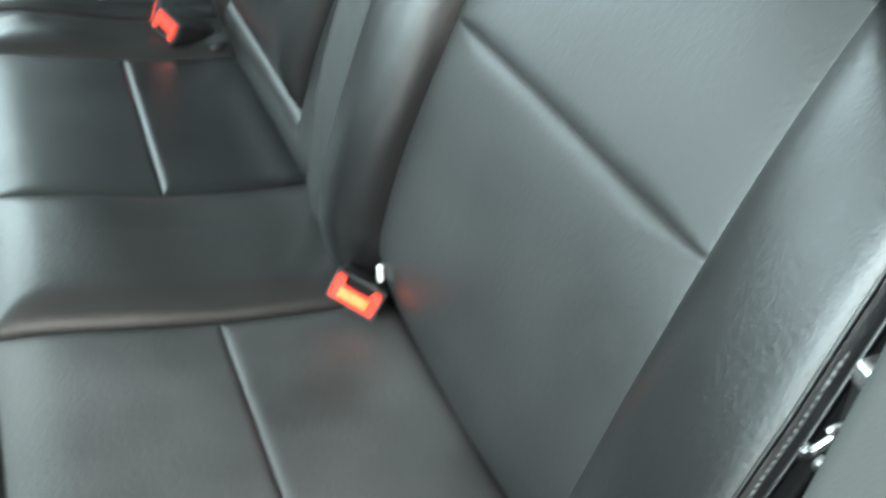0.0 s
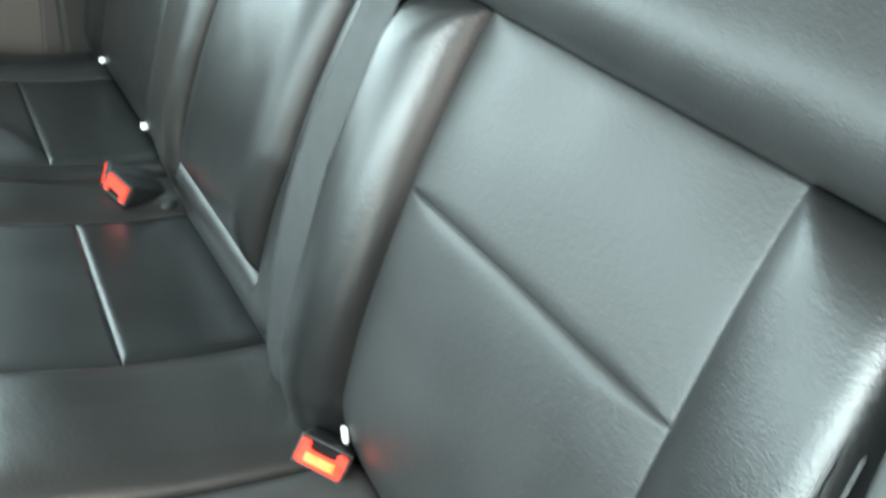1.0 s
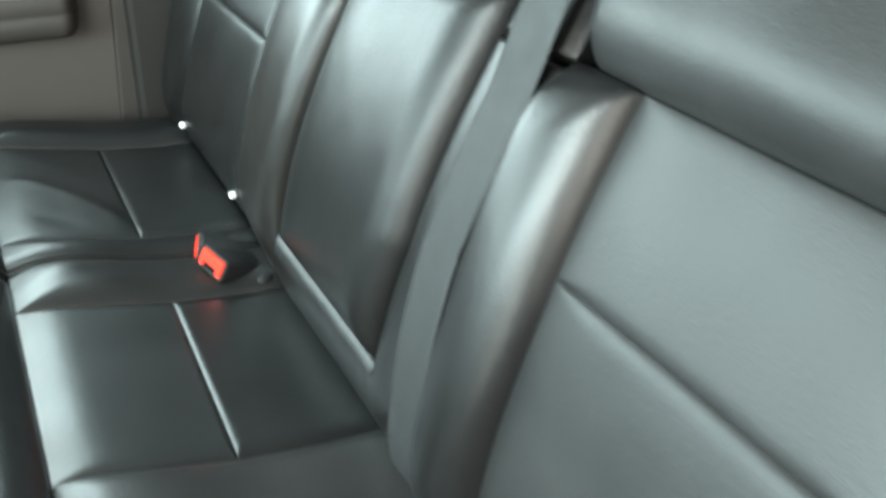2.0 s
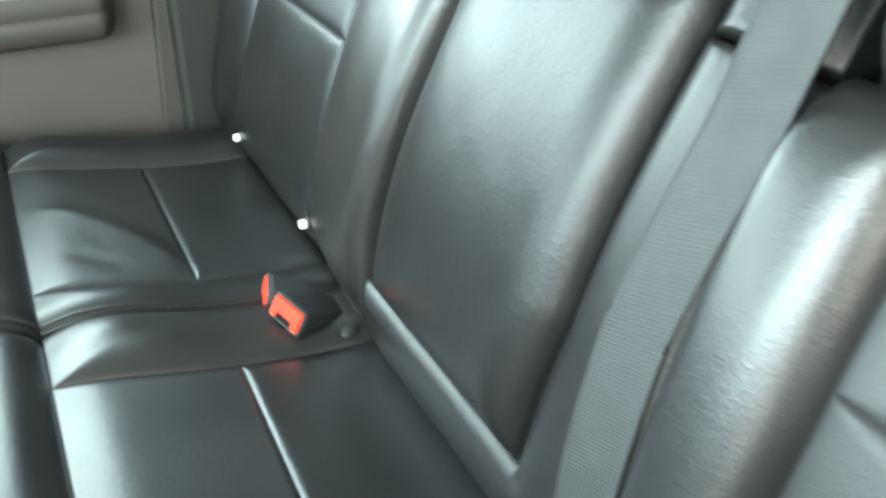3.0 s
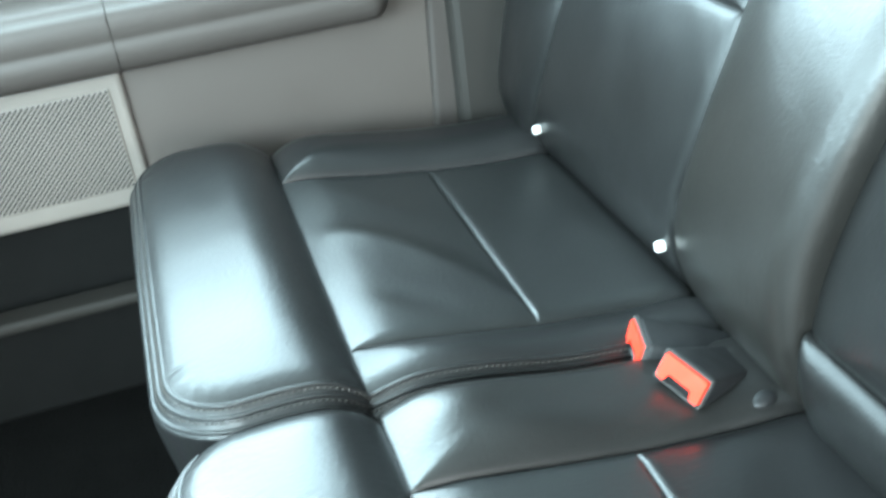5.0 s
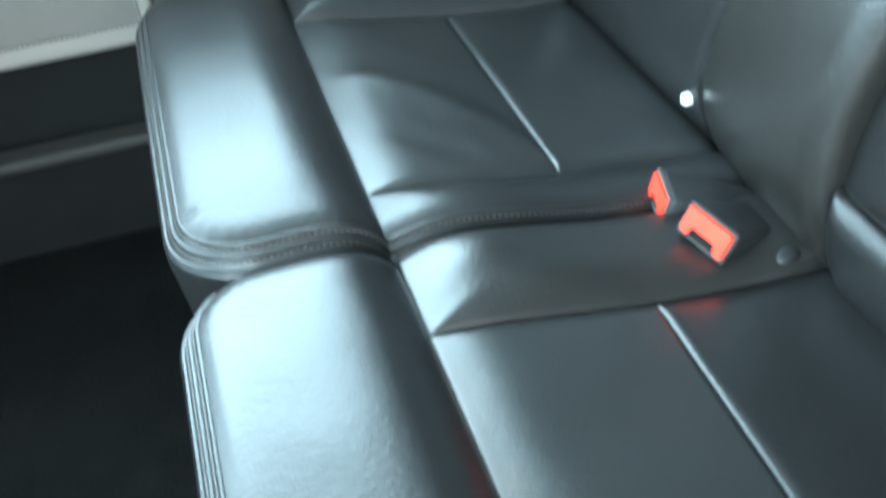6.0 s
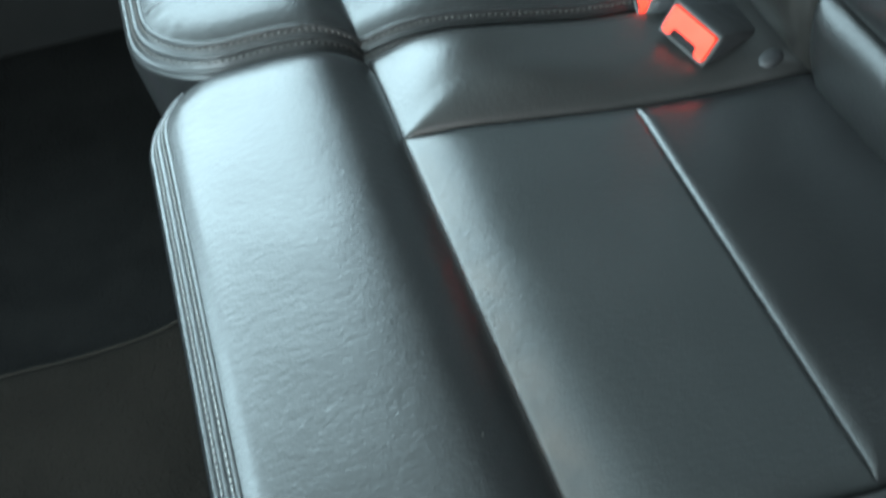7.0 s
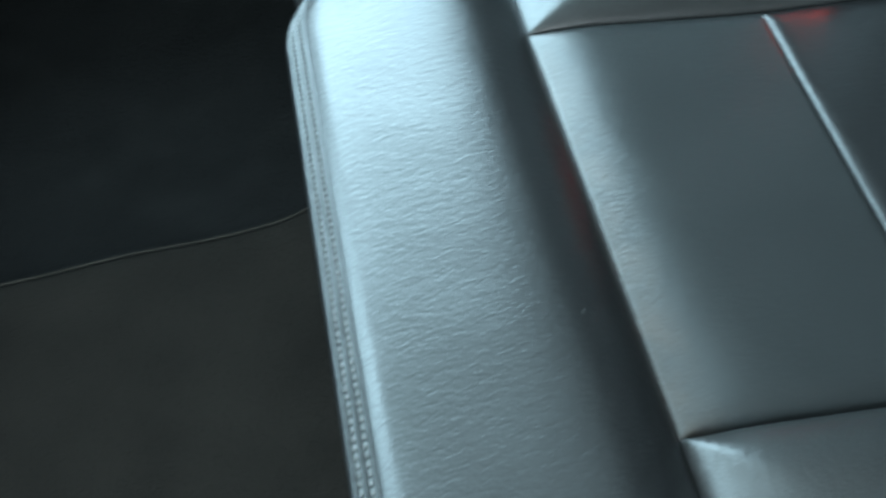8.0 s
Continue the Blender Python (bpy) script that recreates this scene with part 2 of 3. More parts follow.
def nodes(a, b, specials, fine=0.0016, coarse=0.006, reach=0.02):
    """Rising stations from a to b, closer together round the special places, which they hit."""
    marks = sorted({a, b, *[s for s in specials if a < s < b]})
    out = []
    for p, q in zip(marks, marks[1:]):
        n = max(int((q - p) / 0.0005), 4)
        u = np.linspace(p, q, n)
        near = np.min([np.abs(u - s) for s in (*specials, 1e3)], axis=0)
        dens = 1 / np.interp(near, [0, reach], [fine, coarse])
        cum = np.concatenate([[0], np.cumsum((dens[1:] + dens[:-1]) / 2 * np.diff(u))])
        k = max(int(cum[-1]), 2)
        out += list(np.interp(np.linspace(0, cum[-1], k + 1), cum, u))[:-1]
    return np.array(out + [b])


def drift(a, b, seed, scale):
    """Smooth noise over two arrays, about -1 to 1."""
    rng = np.random.RandomState(seed)
    out = 0
    for k in range(6):
        w = rng.uniform(-1, 1, 2) * scale * (1 + 0.5 * k)
        out = out + np.sin(a * w[0] + b * w[1] + rng.uniform(0, 6.28)) / (1 + 0.5 * k)
    return out / 2.2


def puff(d, amp, w, p=1.6):
    """A rounded shoulder: steep at the seam, level at w from it."""
    t = np.clip(d / (1.3 * w), 0, 1)
    return amp * (1 - (1 - t) ** 2.5) ** (1 / p)


def rolled(d, r, soft):
    """How far an edge rolled at radius r has dropped at distance d from its outline, eased over soft."""
    out = 0
    for o, k in ((-1, 0.5), (-0.66, 1), (-0.33, 1), (0, 1), (0.33, 1), (0.66, 1), (1, 0.5)):
        q = np.clip(d + o * soft, 0, r)
        out = out + k * (r - np.sqrt(r * r - (r - q) ** 2))
    return out / 6


def split_panels(grid_u, grid_v, panels):
    """For every cell the name of the panel that holds its middle. panels: (key, u0, u1, v0, v1)."""
    mu = (grid_u[:-1, :-1] + grid_u[1:, 1:]) / 2
    mv = (grid_v[:-1, :-1] + grid_v[1:, 1:]) / 2
    who = np.zeros(mu.shape, int)
    for i, (key, u0, u1, v0, v1, *_r) in enumerate(panels):
        who[(mu >= u0) & (mu < u1) & (mv >= v0) & (mv < v1)] = i
    return who


def panel_meshes(points, who, panels, material, parent, flip=False, others={}):
    """One mesh a panel out of a grid of points."""
    n0, n1 = points.shape[:2]
    for i, p in enumerate(panels):
        sel = np.argwhere(who == i)
        if not len(sel):
            continue
        index, verts, faces = {}, [], []
        for a, b in sel:
            f = []
            for c in ((a, b), (a + 1, b), (a + 1, b + 1), (a, b + 1)):
                if c not in index:
                    index[c] = len(verts)
                    verts.append(tuple(points[c]))
                f.append(index[c])
            faces.append(tuple(f[::-1] if flip else f))
        own = p[7].get("material") if len(p) > 7 else None
        mesh_part(p[0], verts, faces, own or others.get(p[0], material), parent)


def panel_depth(u, v, panels, lo_u, hi_u, lo_v, hi_v):
    """Height of the padding above the seams, by the distance to the seams of the panel that holds each point.
    A panel may end in a dict: tight={edge: width} for edges that turn more sharply, slack={edge: p} for edges that rise
    in another curve, shallow={edge: depth} for seams that do not reach the ground, hole=(u0, u1, v0, v1) for one sewn in, fall=(v0, v1, share) for padding that thins towards its foot,
    crown=(u, reach, height) for padding that swells along the panel."""
    out = np.zeros(u.shape)
    for key, u0, u1, v0, v1, amp, w, *more in panels:
        more = more[0] if more else {}
        tight, slack, shallow = more.get("tight", {}), more.get("slack", {}), more.get("shallow", {})
        hole, p = more.get("hole"), more.get("p", 1.6)
        inside = (u >= u0 - 1e-9) & (u <= u1 + 1e-9) & (v >= v0 - 1e-9) & (v <= v1 + 1e-9)
        rise = np.full(u.shape, amp)
        for k, (edge, far, c) in enumerate(((u0, lo_u, u), (u1, hi_u, u), (v0, lo_v, v), (v1, hi_v, v))):
            if abs(edge - far) > 1e-6:
                deep = shallow.get(k, amp)
                rise = np.minimum(rise, amp - deep + puff(np.abs(c - edge), deep, tight.get(k, w), slack.get(k, p)))
        if hole:
            a = np.maximum(np.maximum(hole[0] - u, u - hole[1]), 0)
            b = np.maximum(np.maximum(hole[2] - v, v - hole[3]), 0)
            rise = np.minimum(rise, puff(np.hypot(a, b), amp, w, p))
        if "crown" in more:
            at, reach, height = more["crown"]
            inner = np.clip(np.minimum(v - v0, v1 - v) / (0.45 * (v1 - v0)), 0, 1)
            rise = rise * (1 + height / amp * np.exp(-((u - at) / reach) ** 2) * inner * (2 - inner))
        if "fall" in more:
            v0f, v1f, low = more["fall"]
            t = np.clip((v - v0f) / (v1f - v0f), 0, 1)
            rise = rise * (low + (1 - low) * t * t * (3 - 2 * t))
        out = np.where(inside, rise, out)
    return out


# ---- seat cushions ----
SEAM_X, GROOVE_X, FRONT_X, BACK_X = 0.172, 0.326, 0.020, 0.53
BASE_X = [0.0, 0.03, 0.06, 0.10, 0.125, 0.15, 0.172, 0.20, 0.25, 0.33, 0.40, 0.45, 0.56]
BASE_Z = [0.428, 0.437, 0.441, 0.4425, 0.4420, 0.4375, 0.4275, 0.4270, 0.417, 0.402, 0.394, 0.392, 0.38]


def cushion_base(x):
    k = [np.interp(x + o, BASE_X, BASE_Z) for o in (-0.016, -0.008, 0, 0.008, 0.016)]
    return (k[0] + 2 * k[1] + 2 * k[2] + 2 * k[3] + k[4]) / 8


class Cushion:
    """A padded bench cushion between y0 and y1, sewn from panels along y."""

    def __init__(self, y0, y1, columns, folds, corner=0.058, seed=1, bulge=0.0, square=1.0, turn=math.pi / 2, pucker=0.0, hide=LEATHER, rear=None):
        self.y0, self.y1, self.corner, self.seed, self.folds = y0, y1, corner, seed, folds
        self.bulge, self.square, self.turn, self.pucker, self.hide = bulge, square, turn, pucker, hide
        self.panels = [("front_bolster", FRONT_X - 0.1, SEAM_X, y0, y1, 0.015, 0.032)]
        for key, a, b, amp, w, *more in columns:
            if key == "insert":
                look_of = more[0] if more else {}
                self.panels.append(("insert_front_panel", SEAM_X, GROOVE_X, a, b, amp, w, {"tight": {0: 0.045, 1: 0.0045}, "shallow": {1: 0.0036}, **look_of}))
                self.panels.append(("insert_rear_panel", GROOVE_X, BACK_X, a, b, amp, w, {"tight": {0: 0.0085}, "shallow": {0: 0.0036}, **look_of, "material": look_of.get("rear", rear)}))
            else:
                self.panels.append((key, SEAM_X, BACK_X, a, b, amp, w, *more))

    def front(self, y):
        R = self.corner
        e = np.minimum(y - self.y0, self.y1 - y)
        t = np.clip(R - e, 0, R)
        return FRONT_X + R - np.sqrt(np.maximum(R * R - t * t, 0))

    def edge(self, x, y):
        """Distance from the outline, inwards."""
        R = self.corner
        ax, ay = x - FRONT_X, np.minimum(y - self.y0, (self.y1 - y) * np.where(x > SEAM_X, self.square, 1.0))
        inner = R - np.sqrt(np.maximum(R - ax, 0) ** 2 + np.maximum(R - ay, 0) ** 2)
        return np.where((ax < R) & (ay < R), inner, np.minimum(ax, ay))

    def height(self, x, y):
        z = cushion_base(x)
        z = z + panel_depth(x, y, self.panels, FRONT_X - 0.1, BACK_X, self.y0, self.y1)
        middle, half = (self.y0 + self.y1) / 2 + 0.03, (self.y1 - self.y0) / 2
        z = z + self.bulge * (1 - ((y - middle) / half) ** 2) * np.clip((SEAM_X - x) / 0.05, 0, 1)
        z = z - rolled(self.edge(x, y), 0.030, 0.012) * 0.95
        t = np.clip((x - 0.452) / 0.022, 0, 1)
        z = z - 0.021 * (1 - np.sqrt(1 - t * t)) - 0.4 * np.clip(x - 0.474, 0, 0.03)
        e = self.edge(x, y)
        z = z - 0.0003 * np.exp(-((e - 0.0195) / 0.003) ** 2) * (x < SEAM_X + 0.02)
        px, py = self.corner - (x - FRONT_X), self.corner - np.minimum(y - self.y0, self.y1 - y)
        gathers = np.sin(np.arctan2(py, px) * 21 + self.seed) * np.exp(-((e - 0.025) / 0.007) ** 2)
        z = z + 0.0008 * gathers * (np.minimum(px, py) > 0)
        for (ax, ay), (bx, by), amp, w in self.folds:
            L2 = (bx - ax) ** 2 + (by - ay) ** 2
            t = np.clip(((x - ax) * (bx - ax) + (y - ay) * (by - ay)) / L2, 0, 1)
            dd = np.hypot(x - ax - t * (bx - ax), y - ay - t * (by - ay))
            z = z + amp * np.exp(-(dd / w) ** 2) * np.sin(np.pi * np.clip(t * 0.9 + 0.08, 0, 1))
        if self.pucker:
            # one slack fold across the insert: a soft ridge that runs off gently towards the near side
            ridge = 0.252 - 0.347 * (x - 0.205) - 8.6 * (x - 0.205) ** 2
            s = (ridge - y) / np.sqrt(1 + (0.347 + 17.2 * (x - 0.205)) ** 2)
            run = np.clip((x - 0.178) / 0.05, 0, 1) * np.clip((0.338 - x) / 0.03, 0, 1) * np.clip((y - 0.076) / 0.03, 0, 1)
            z = z + self.pucker * run * np.where(s > 0, np.exp(-s / 0.055) * np.clip(1 - s / 0.16, 0, 1), np.exp(-(s / 0.016) ** 2))
        return z + 0.0003 * drift(x, y, self.seed, 26) + 0.00012 * drift(x, y, self.seed + 5, 100)

    def place(self, x, y):
        x, y = np.asarray(x, float), np.asarray(y, float)
        wander = -0.025 * np.clip(-0.10 - y, 0, 0.30) * (y > -0.46) * np.exp(-((x - GROOVE_X) / 0.05) ** 2)
        return np.stack([x + wander, y, self.height(x, y)], -1)

    def outline(self, d, ya, xb0=None, xb1=None):
        """A line at distance d inside the outline: along one end, round the corners and along the front."""
        R, pts = self.corner, []
        r = R - d
        if xb0 is not None:
            pts += [(x, self.y0 + d) for x in np.linspace(xb0, FRONT_X + R, 60)[:-1]]
        if ya <= self.y0 + R:
            pts += [(FRONT_X + R - r * math.sin(a), self.y0 + R - r * math.cos(a)) for a in np.linspace(0, math.pi / 2, 14)]
        pts += [(FRONT_X + d, y) for y in np.linspace(max(ya, self.y0 + R), self.y1 - R, 160)[1:-1]]
        pts += [(FRONT_X + R - r * math.cos(a), self.y1 - R + r * math.sin(a)) for a in np.linspace(0, self.turn, 14)]
        if xb1 is not None:
            pts += [(x, self.y1 - d) for x in np.linspace(FRONT_X + R, xb1, 60)[1:]]
        p = np.array(pts)
        return self.place(p[:, 0], p[:, 1])

    def build(self, parent):
        ys = sorted({v for p in self.panels for v in p[3:5]})
        yn = nodes(self.y0, self.y1, ys, 0.0011, 0.0055)
        ends = np.array([0.0003, 0.001, 0.002])
        yn = np.unique(np.concatenate([yn, self.y0 + ends, self.y1 - ends]))
        xn = nodes(FRONT_X, BACK_X, [FRONT_X, FRONT_X + 0.0235, SEAM_X, GROOVE_X], 0.0011, 0.0055)
        xn = np.unique(np.concatenate([xn, FRONT_X + ends]))
        U, Y = np.meshgrid(xn, yn, indexing="ij")
        f = self.front(Y)
        X = np.where(U < SEAM_X, SEAM_X - (SEAM_X - U) * (SEAM_X - f) / (SEAM_X - FRONT_X), U)
        P = self.place(X, Y)
        who = split_panels(U, Y, self.panels)
        panel_meshes(P, who, self.panels, self.hide, parent, False, {"insert_front_panel": LEATHER_SOFT})
        # the upright sides, from the rolled edge down to the frame
        rim = [P[-1, 0]] + [P[i, 0] for i in range(len(xn) - 2, 0, -1)] + [P[0, j] for j in range(len(yn))] + \
              [P[i, -1] for i in range(1, len(xn))]
        verts, faces = [], []
        cy = (self.y0 + self.y1) / 2
        levels = ((0, 0, 0.0), (0.0, 0.012, 0.0), (0.004, 0.05, 0.002), (0.012, 0.14, 0.004), (0.03, 0.20, 0.01))
        for dx, dz, dy in levels:
            for p in rim:
                verts.append((p[0] + dx * (p[0] < 0.1), p[1] + (dy if p[1] < cy else -dy), p[2] - dz))
        n = len(rim)
        for k in range(len(levels) - 1):
            for i in range(n - 1):
                faces.append((k * n + i, (k + 1) * n + i, (k + 1) * n + i + 1, k * n + i + 1))
        mesh_part("side_apron", verts, faces, self.hide, parent)


def lift(points, h):
    return [(p[0], p[1], p[2] + h) for p in points]


near_cushion = thing("double_seat_cushion", (0.25, -0.48, 0.22),
                     "black leather double seat cushion with stitched panels and rounded front edge", "seat cushion",
                     "bench seat cushions")
C1 = Cushion(-0.965, 0.001,
             [("side_bolster", -0.093, 0.001, 0.016, 0.030, {"material": LEATHER_RUBBED, "tight": {0: 0.055}, "slack": {0: 1.2}, "crown": (0.25, 0.05, 0.006)}), ("insert", -0.382, -0.093, 0.0075, 0.018, {"material": LEATHER_SCUFFED}),
              ("centre_panel", -0.558, -0.382, 0.020, 0.034, {"tight": {2: 0.026}, "material": LEATHER_LIT, "crown": (0.25, 0.06, 0.005)}), ("insert", -0.853, -0.558, 0.0075, 0.018, {"material": LEATHER_DUST_LIT, "rear": LEATHER_DUST_LIT}),
              ("side_bolster", -0.965, -0.853, 0.013, 0.040)],
             [((0.178, -0.088), (0.28, -0.030), -0.0022, 0.018), ((0.20, -0.046), (0.26, -0.030), 0.0022, 0.022)], seed=3, square=1.9, turn=0.9)
C1.build(near_cushion)
far_cushion = thing("single_seat_cushion", (0.25, 0.24, 0.22),
                    "black leather single seat cushion, wrinkled, with twin stitched edge", "seat cushion",
                    "bench seat cushions")
C2 = Cushion(0.004, 0.485,
             [("side_bolster", 0.004, 0.072, 0.011, 0.035, {"tight": {0: 0.055}, "slack": {0: 1.2}, "crown": (0.25, 0.05, 0.006)}), ("insert", 0.072, 0.388, 0.0065, 0.018),
              ("side_bolster", 0.388, 0.485, 0.024, 0.034, {"tight": {0: 0.06}, "slack": {0: 1.3}})],
             [((0.21, 0.15), (0.27, 0.10), -0.0012, 0.014), ((0.215, 0.355), (0.29, 0.27), 0.0010, 0.018)], corner=0.068, seed=11, bulge=0.010, pucker=0.0048, hide=LEATHER_HAZED, rear=LEATHER_SOFT)
C2.build(far_cushion)
# Near cushion takes the pale thread to paint doorway light along its edge.
for cushion, parent, back, thread in ((C1, near_cushion, (None, None), PALE_THREAD), (C2, far_cushion, (0.40, None), THREAD)):
    for d in (0.0035, 0.0095, 0.0155):
        mesh_part("seam_welt", *tube(lift(cushion.outline(d, cushion.y0, *back), -0.0008), 0.0021, 8), cushion.hide, parent)
    for d in (0.0065, 0.0125):
        mesh_part("stitching", *dashes(lift(cushion.outline(d, cushion.y0, *back), 0.0006), 0.0032, 0.0014, 0.0006),
                  thread, parent, "fine grey thread")


# ---- backrests ----
def back_x(z):
    return 0.45 + 0.091 * (z - 0.43) + 0.713 * (z - 0.43) ** 2


class Backrest:
    """A padded backrest between y0 and y1 and up to z1, sewn from panels (key, y0, y1, z0, z1, padding, width)."""

    def __init__(self, y0, y1, z1, panels, seed, roll=0.022, forward=0.0, z0=0.30, bows=(), roll_far=None, worn={}):
        self.y0, self.y1, self.z0, self.z1 = y0, y1, z0, z1
        self.panels, self.seed, self.roll, self.forward, self.bows = panels, seed, roll, forward, bows
        self.roll_far, self.worn = roll_far or roll, worn

    def place(self, y, z):
        y, z = np.asarray(y, float), np.asarray(z, float)
        h = panel_depth(y, z, self.panels, self.y0, self.y1, self.z0, self.z1) + self.forward
        h = h + 0.0012 * drift(y, z, self.seed, 22) + 0.0003 * drift(y, z, self.seed + 4, 90)
        r = self.roll
        for q, d in ((r, y - self.y0), (self.roll_far, self.y1 - y)):
            h = h - rolled(d, q, 0.3 * q)
        rt = r * 1.4
        dt = np.clip(self.z1 - z, 0, rt)
        h = h - (rt - np.sqrt(rt * rt - (rt - dt) ** 2))
        if self.forward:
            db = np.clip(z - self.z0, 0, r)
            h = h - (r - np.sqrt(r * r - (r - db) ** 2))
        if not self.forward:
            h = h - 0.016 * np.clip((0.457 - z) / 0.055, 0, 1.6) ** 1.6
        slope = 0.091 + 1.426 * (z - 0.43)
        n = 1 / np.sqrt(1 + slope ** 2)
        shift = 0.0
        for seam, z_from, z_to, by in self.bows:
            shift = shift + by * np.clip((z - z_from) / (z_to - z_from), 0, 1) ** 1.3 * np.exp(-((y - seam) / 0.06) ** 2)
        return np.stack([back_x(z) - h * n, y + shift, z + h * slope * n], -1)

    def build(self, parent, flip=True):
        ys = sorted({v for p in self.panels for v in p[1:3]})
        zs = sorted({v for p in self.panels for v in p[3:5]})
        ends = np.array([0.0003, 0.001, 0.002])
        yn = np.unique(np.concatenate([nodes(self.y0, self.y1, ys, 0.0013, 0.007), self.y0 + ends, self.y1 - ends]))
        zn = np.unique(np.concatenate([nodes(self.z0, self.z1, zs, 0.0013, 0.007), self.z1 - ends, self.z0 + ends]))
        Y, Z = np.meshgrid(yn, zn, indexing="ij")
        P = self.place(Y, Z)
        who = split_panels(Y, Z, self.panels)
        panel_meshes(P, who, self.panels, LEATHER_BACK, parent, flip, self.worn)
        rim = [P[0, j] for j in range(len(zn))] + [P[i, -1] for i in range(1, len(yn))] + \
              [P[-1, j] for j in range(len(zn) - 2, -1, -1)]
        if self.forward:
            rim += [P[i, 0] for i in range(len(yn) - 2, -1, -1)]
        verts, faces, n = [], [], len(rim)
        cy = (self.y0 + self.y1) / 2
        levels = ((0, 0), (0.012, 0.0), (0.04, 0.002), (0.10, 0.006))
        for dx, dy in levels:
            verts += [(p[0] + dx, p[1] + (dy if p[1] < cy else -dy), p[2]) for p in rim]
        for k in range(len(levels) - 1):
            faces += [(k * n + i, k * n + i + 1, (k + 1) * n + i + 1, (k + 1) * n + i) for i in range(n - 1)]
        mesh_part("side_wall", verts, faces, LEATHER_BACK, parent)


near_back = thing("folding_seat_back", (0.50, -0.74, 0.30),
                  "black leather single backrest with smooth bolsters and a stitched side edge", "backrest", "bench backrests")
B1 = Backrest(-0.965, -0.500, 1.02, [
    ("side_bolster", -0.965, -0.860, 0.30, 0.757, 0.026, 0.060, {"tight": {3: 0.03}}),
    ("insert_lower_panel", -0.860, -0.573, 0.30, 0.637, 0.0036, 0.011, {"tight": {0: 0.06, 1: 0.05}}),
    ("insert_upper_panel", -0.860, -0.573, 0.637, 0.757, 0.0036, 0.011, {"tight": {0: 0.06, 1: 0.05}}),
    ("side_bolster", -0.573, -0.500, 0.30, 0.757, 0.033, 0.038, {"p": 1.4, "tight": {3: 0.045}}),
    ("top_panel", -0.860, -0.573, 0.757, 1.02, -0.014, 0.010),
    ("shoulder_panel", -0.965, -0.860, 0.757, 1.02, -0.014, 0.010),
    ("shoulder_panel", -0.573, -0.500, 0.757, 1.02, -0.010, 0.010)], 21, roll=0.023, roll_far=0.014,
    worn={"insert_lower_panel": LEATHER_WORN, "insert_upper_panel": LEATHER_WORN},
    bows=((-0.965, 0.62, 0.76, 0.010), (-0.573, 0.62, 0.46, 0.014), (-0.860, 0.60, 0.46, 0.012)))
B1.build(near_back)
H1 = Backrest(-0.965, -0.516, 1.02, [("head_pad", -0.965, -0.516, 0.754, 1.02, 0.0, 0.02)], 31, 0.046, 0.034, 0.754, roll_far=0.016, worn={"head_pad": LEATHER_WORN})
H1.build(near_back)

far_back = thing("folding_seat_back", (0.50, -0.01, 0.30),
                 "black leather double backrest with pillowed centre panel and bottom roll", "backrest", "bench backrests")
B2 = Backrest(-0.494, 0.485, 1.02, [
    ("surround_panel", -0.494, -0.098, 0.30, 0.750, 0.017, 0.022, {"hole": (-0.380, -0.098, 0.468, 0.778), "p": 2.0, "tight": {3: 0.005}}),
    ("upper_bolster", -0.494, -0.380, 0.750, 1.02, 0.016, 0.020, {"tight": {2: 0.005}}),
    ("centre_pillow", -0.380, -0.098, 0.468, 0.778, 0.034, 0.070, {"tight": {0: 0.029, 1: 0.120, 2: 0.05, 3: 0.03}, "slack": {0: 1.4, 1: 1.0}, "p": 1.6}),
    ("top_panel", -0.380, -0.098, 0.778, 1.02, 0.004, 0.010),
    ("middle_bolster", -0.098, 0.064, 0.30, 1.02, 0.026, 0.050, {"tight": {0: 0.022, 1: 0.125}, "slack": {0: 1.7, 1: 1.1}, "p": 1.5, "fall": (0.40, 0.52, 0.55)}),
    ("insert_lower_panel", 0.064, 0.345, 0.30, 0.631, 0.0036, 0.011),
    ("insert_upper_panel", 0.064, 0.345, 0.631, 0.77, 0.0036, 0.011),
    ("top_panel", 0.064, 0.345, 0.77, 1.02, 0.004, 0.010),
    ("side_bolster", 0.345, 0.485, 0.30, 1.02, 0.012, 0.060)], 25,
    bows=((0.064, 0.62, 0.48, 0.020), (0.064, 0.63, 0.74, -0.016), (0.345, 0.60, 0.43, 0.045),
          (-0.380, 0.468, 0.58, -0.015), (-0.380, 0.56, 0.76, -0.012), (-0.098, 0.50, 0.70, -0.027)),
    worn={"surround_panel": LEATHER_DULL, "upper_bolster": LEATHER_DULL, "centre_pillow": LEATHER_DULL, "insert_lower_panel": LEATHER_DULL,
          "insert_upper_panel": LEATHER_DULL, "side_bolster": LEATHER_DULL, "middle_bolster": LEATHER_SLEEK})
B2.build(far_back)
H2 = Backrest(-0.392, -0.11, 1.02, [("head_pad", -0.392, -0.11, 0.784, 1.02, 0.0, 0.02)], 33, 0.040, 0.050, 0.784)
H2.build(far_back)
H3 = Backrest(0.07, 0.47, 1.02, [("head_pad", 0.07, 0.47, 0.784, 1.02, 0.0, 0.02)], 35, 0.035, 0.050, 0.784)
H3.build(far_back)

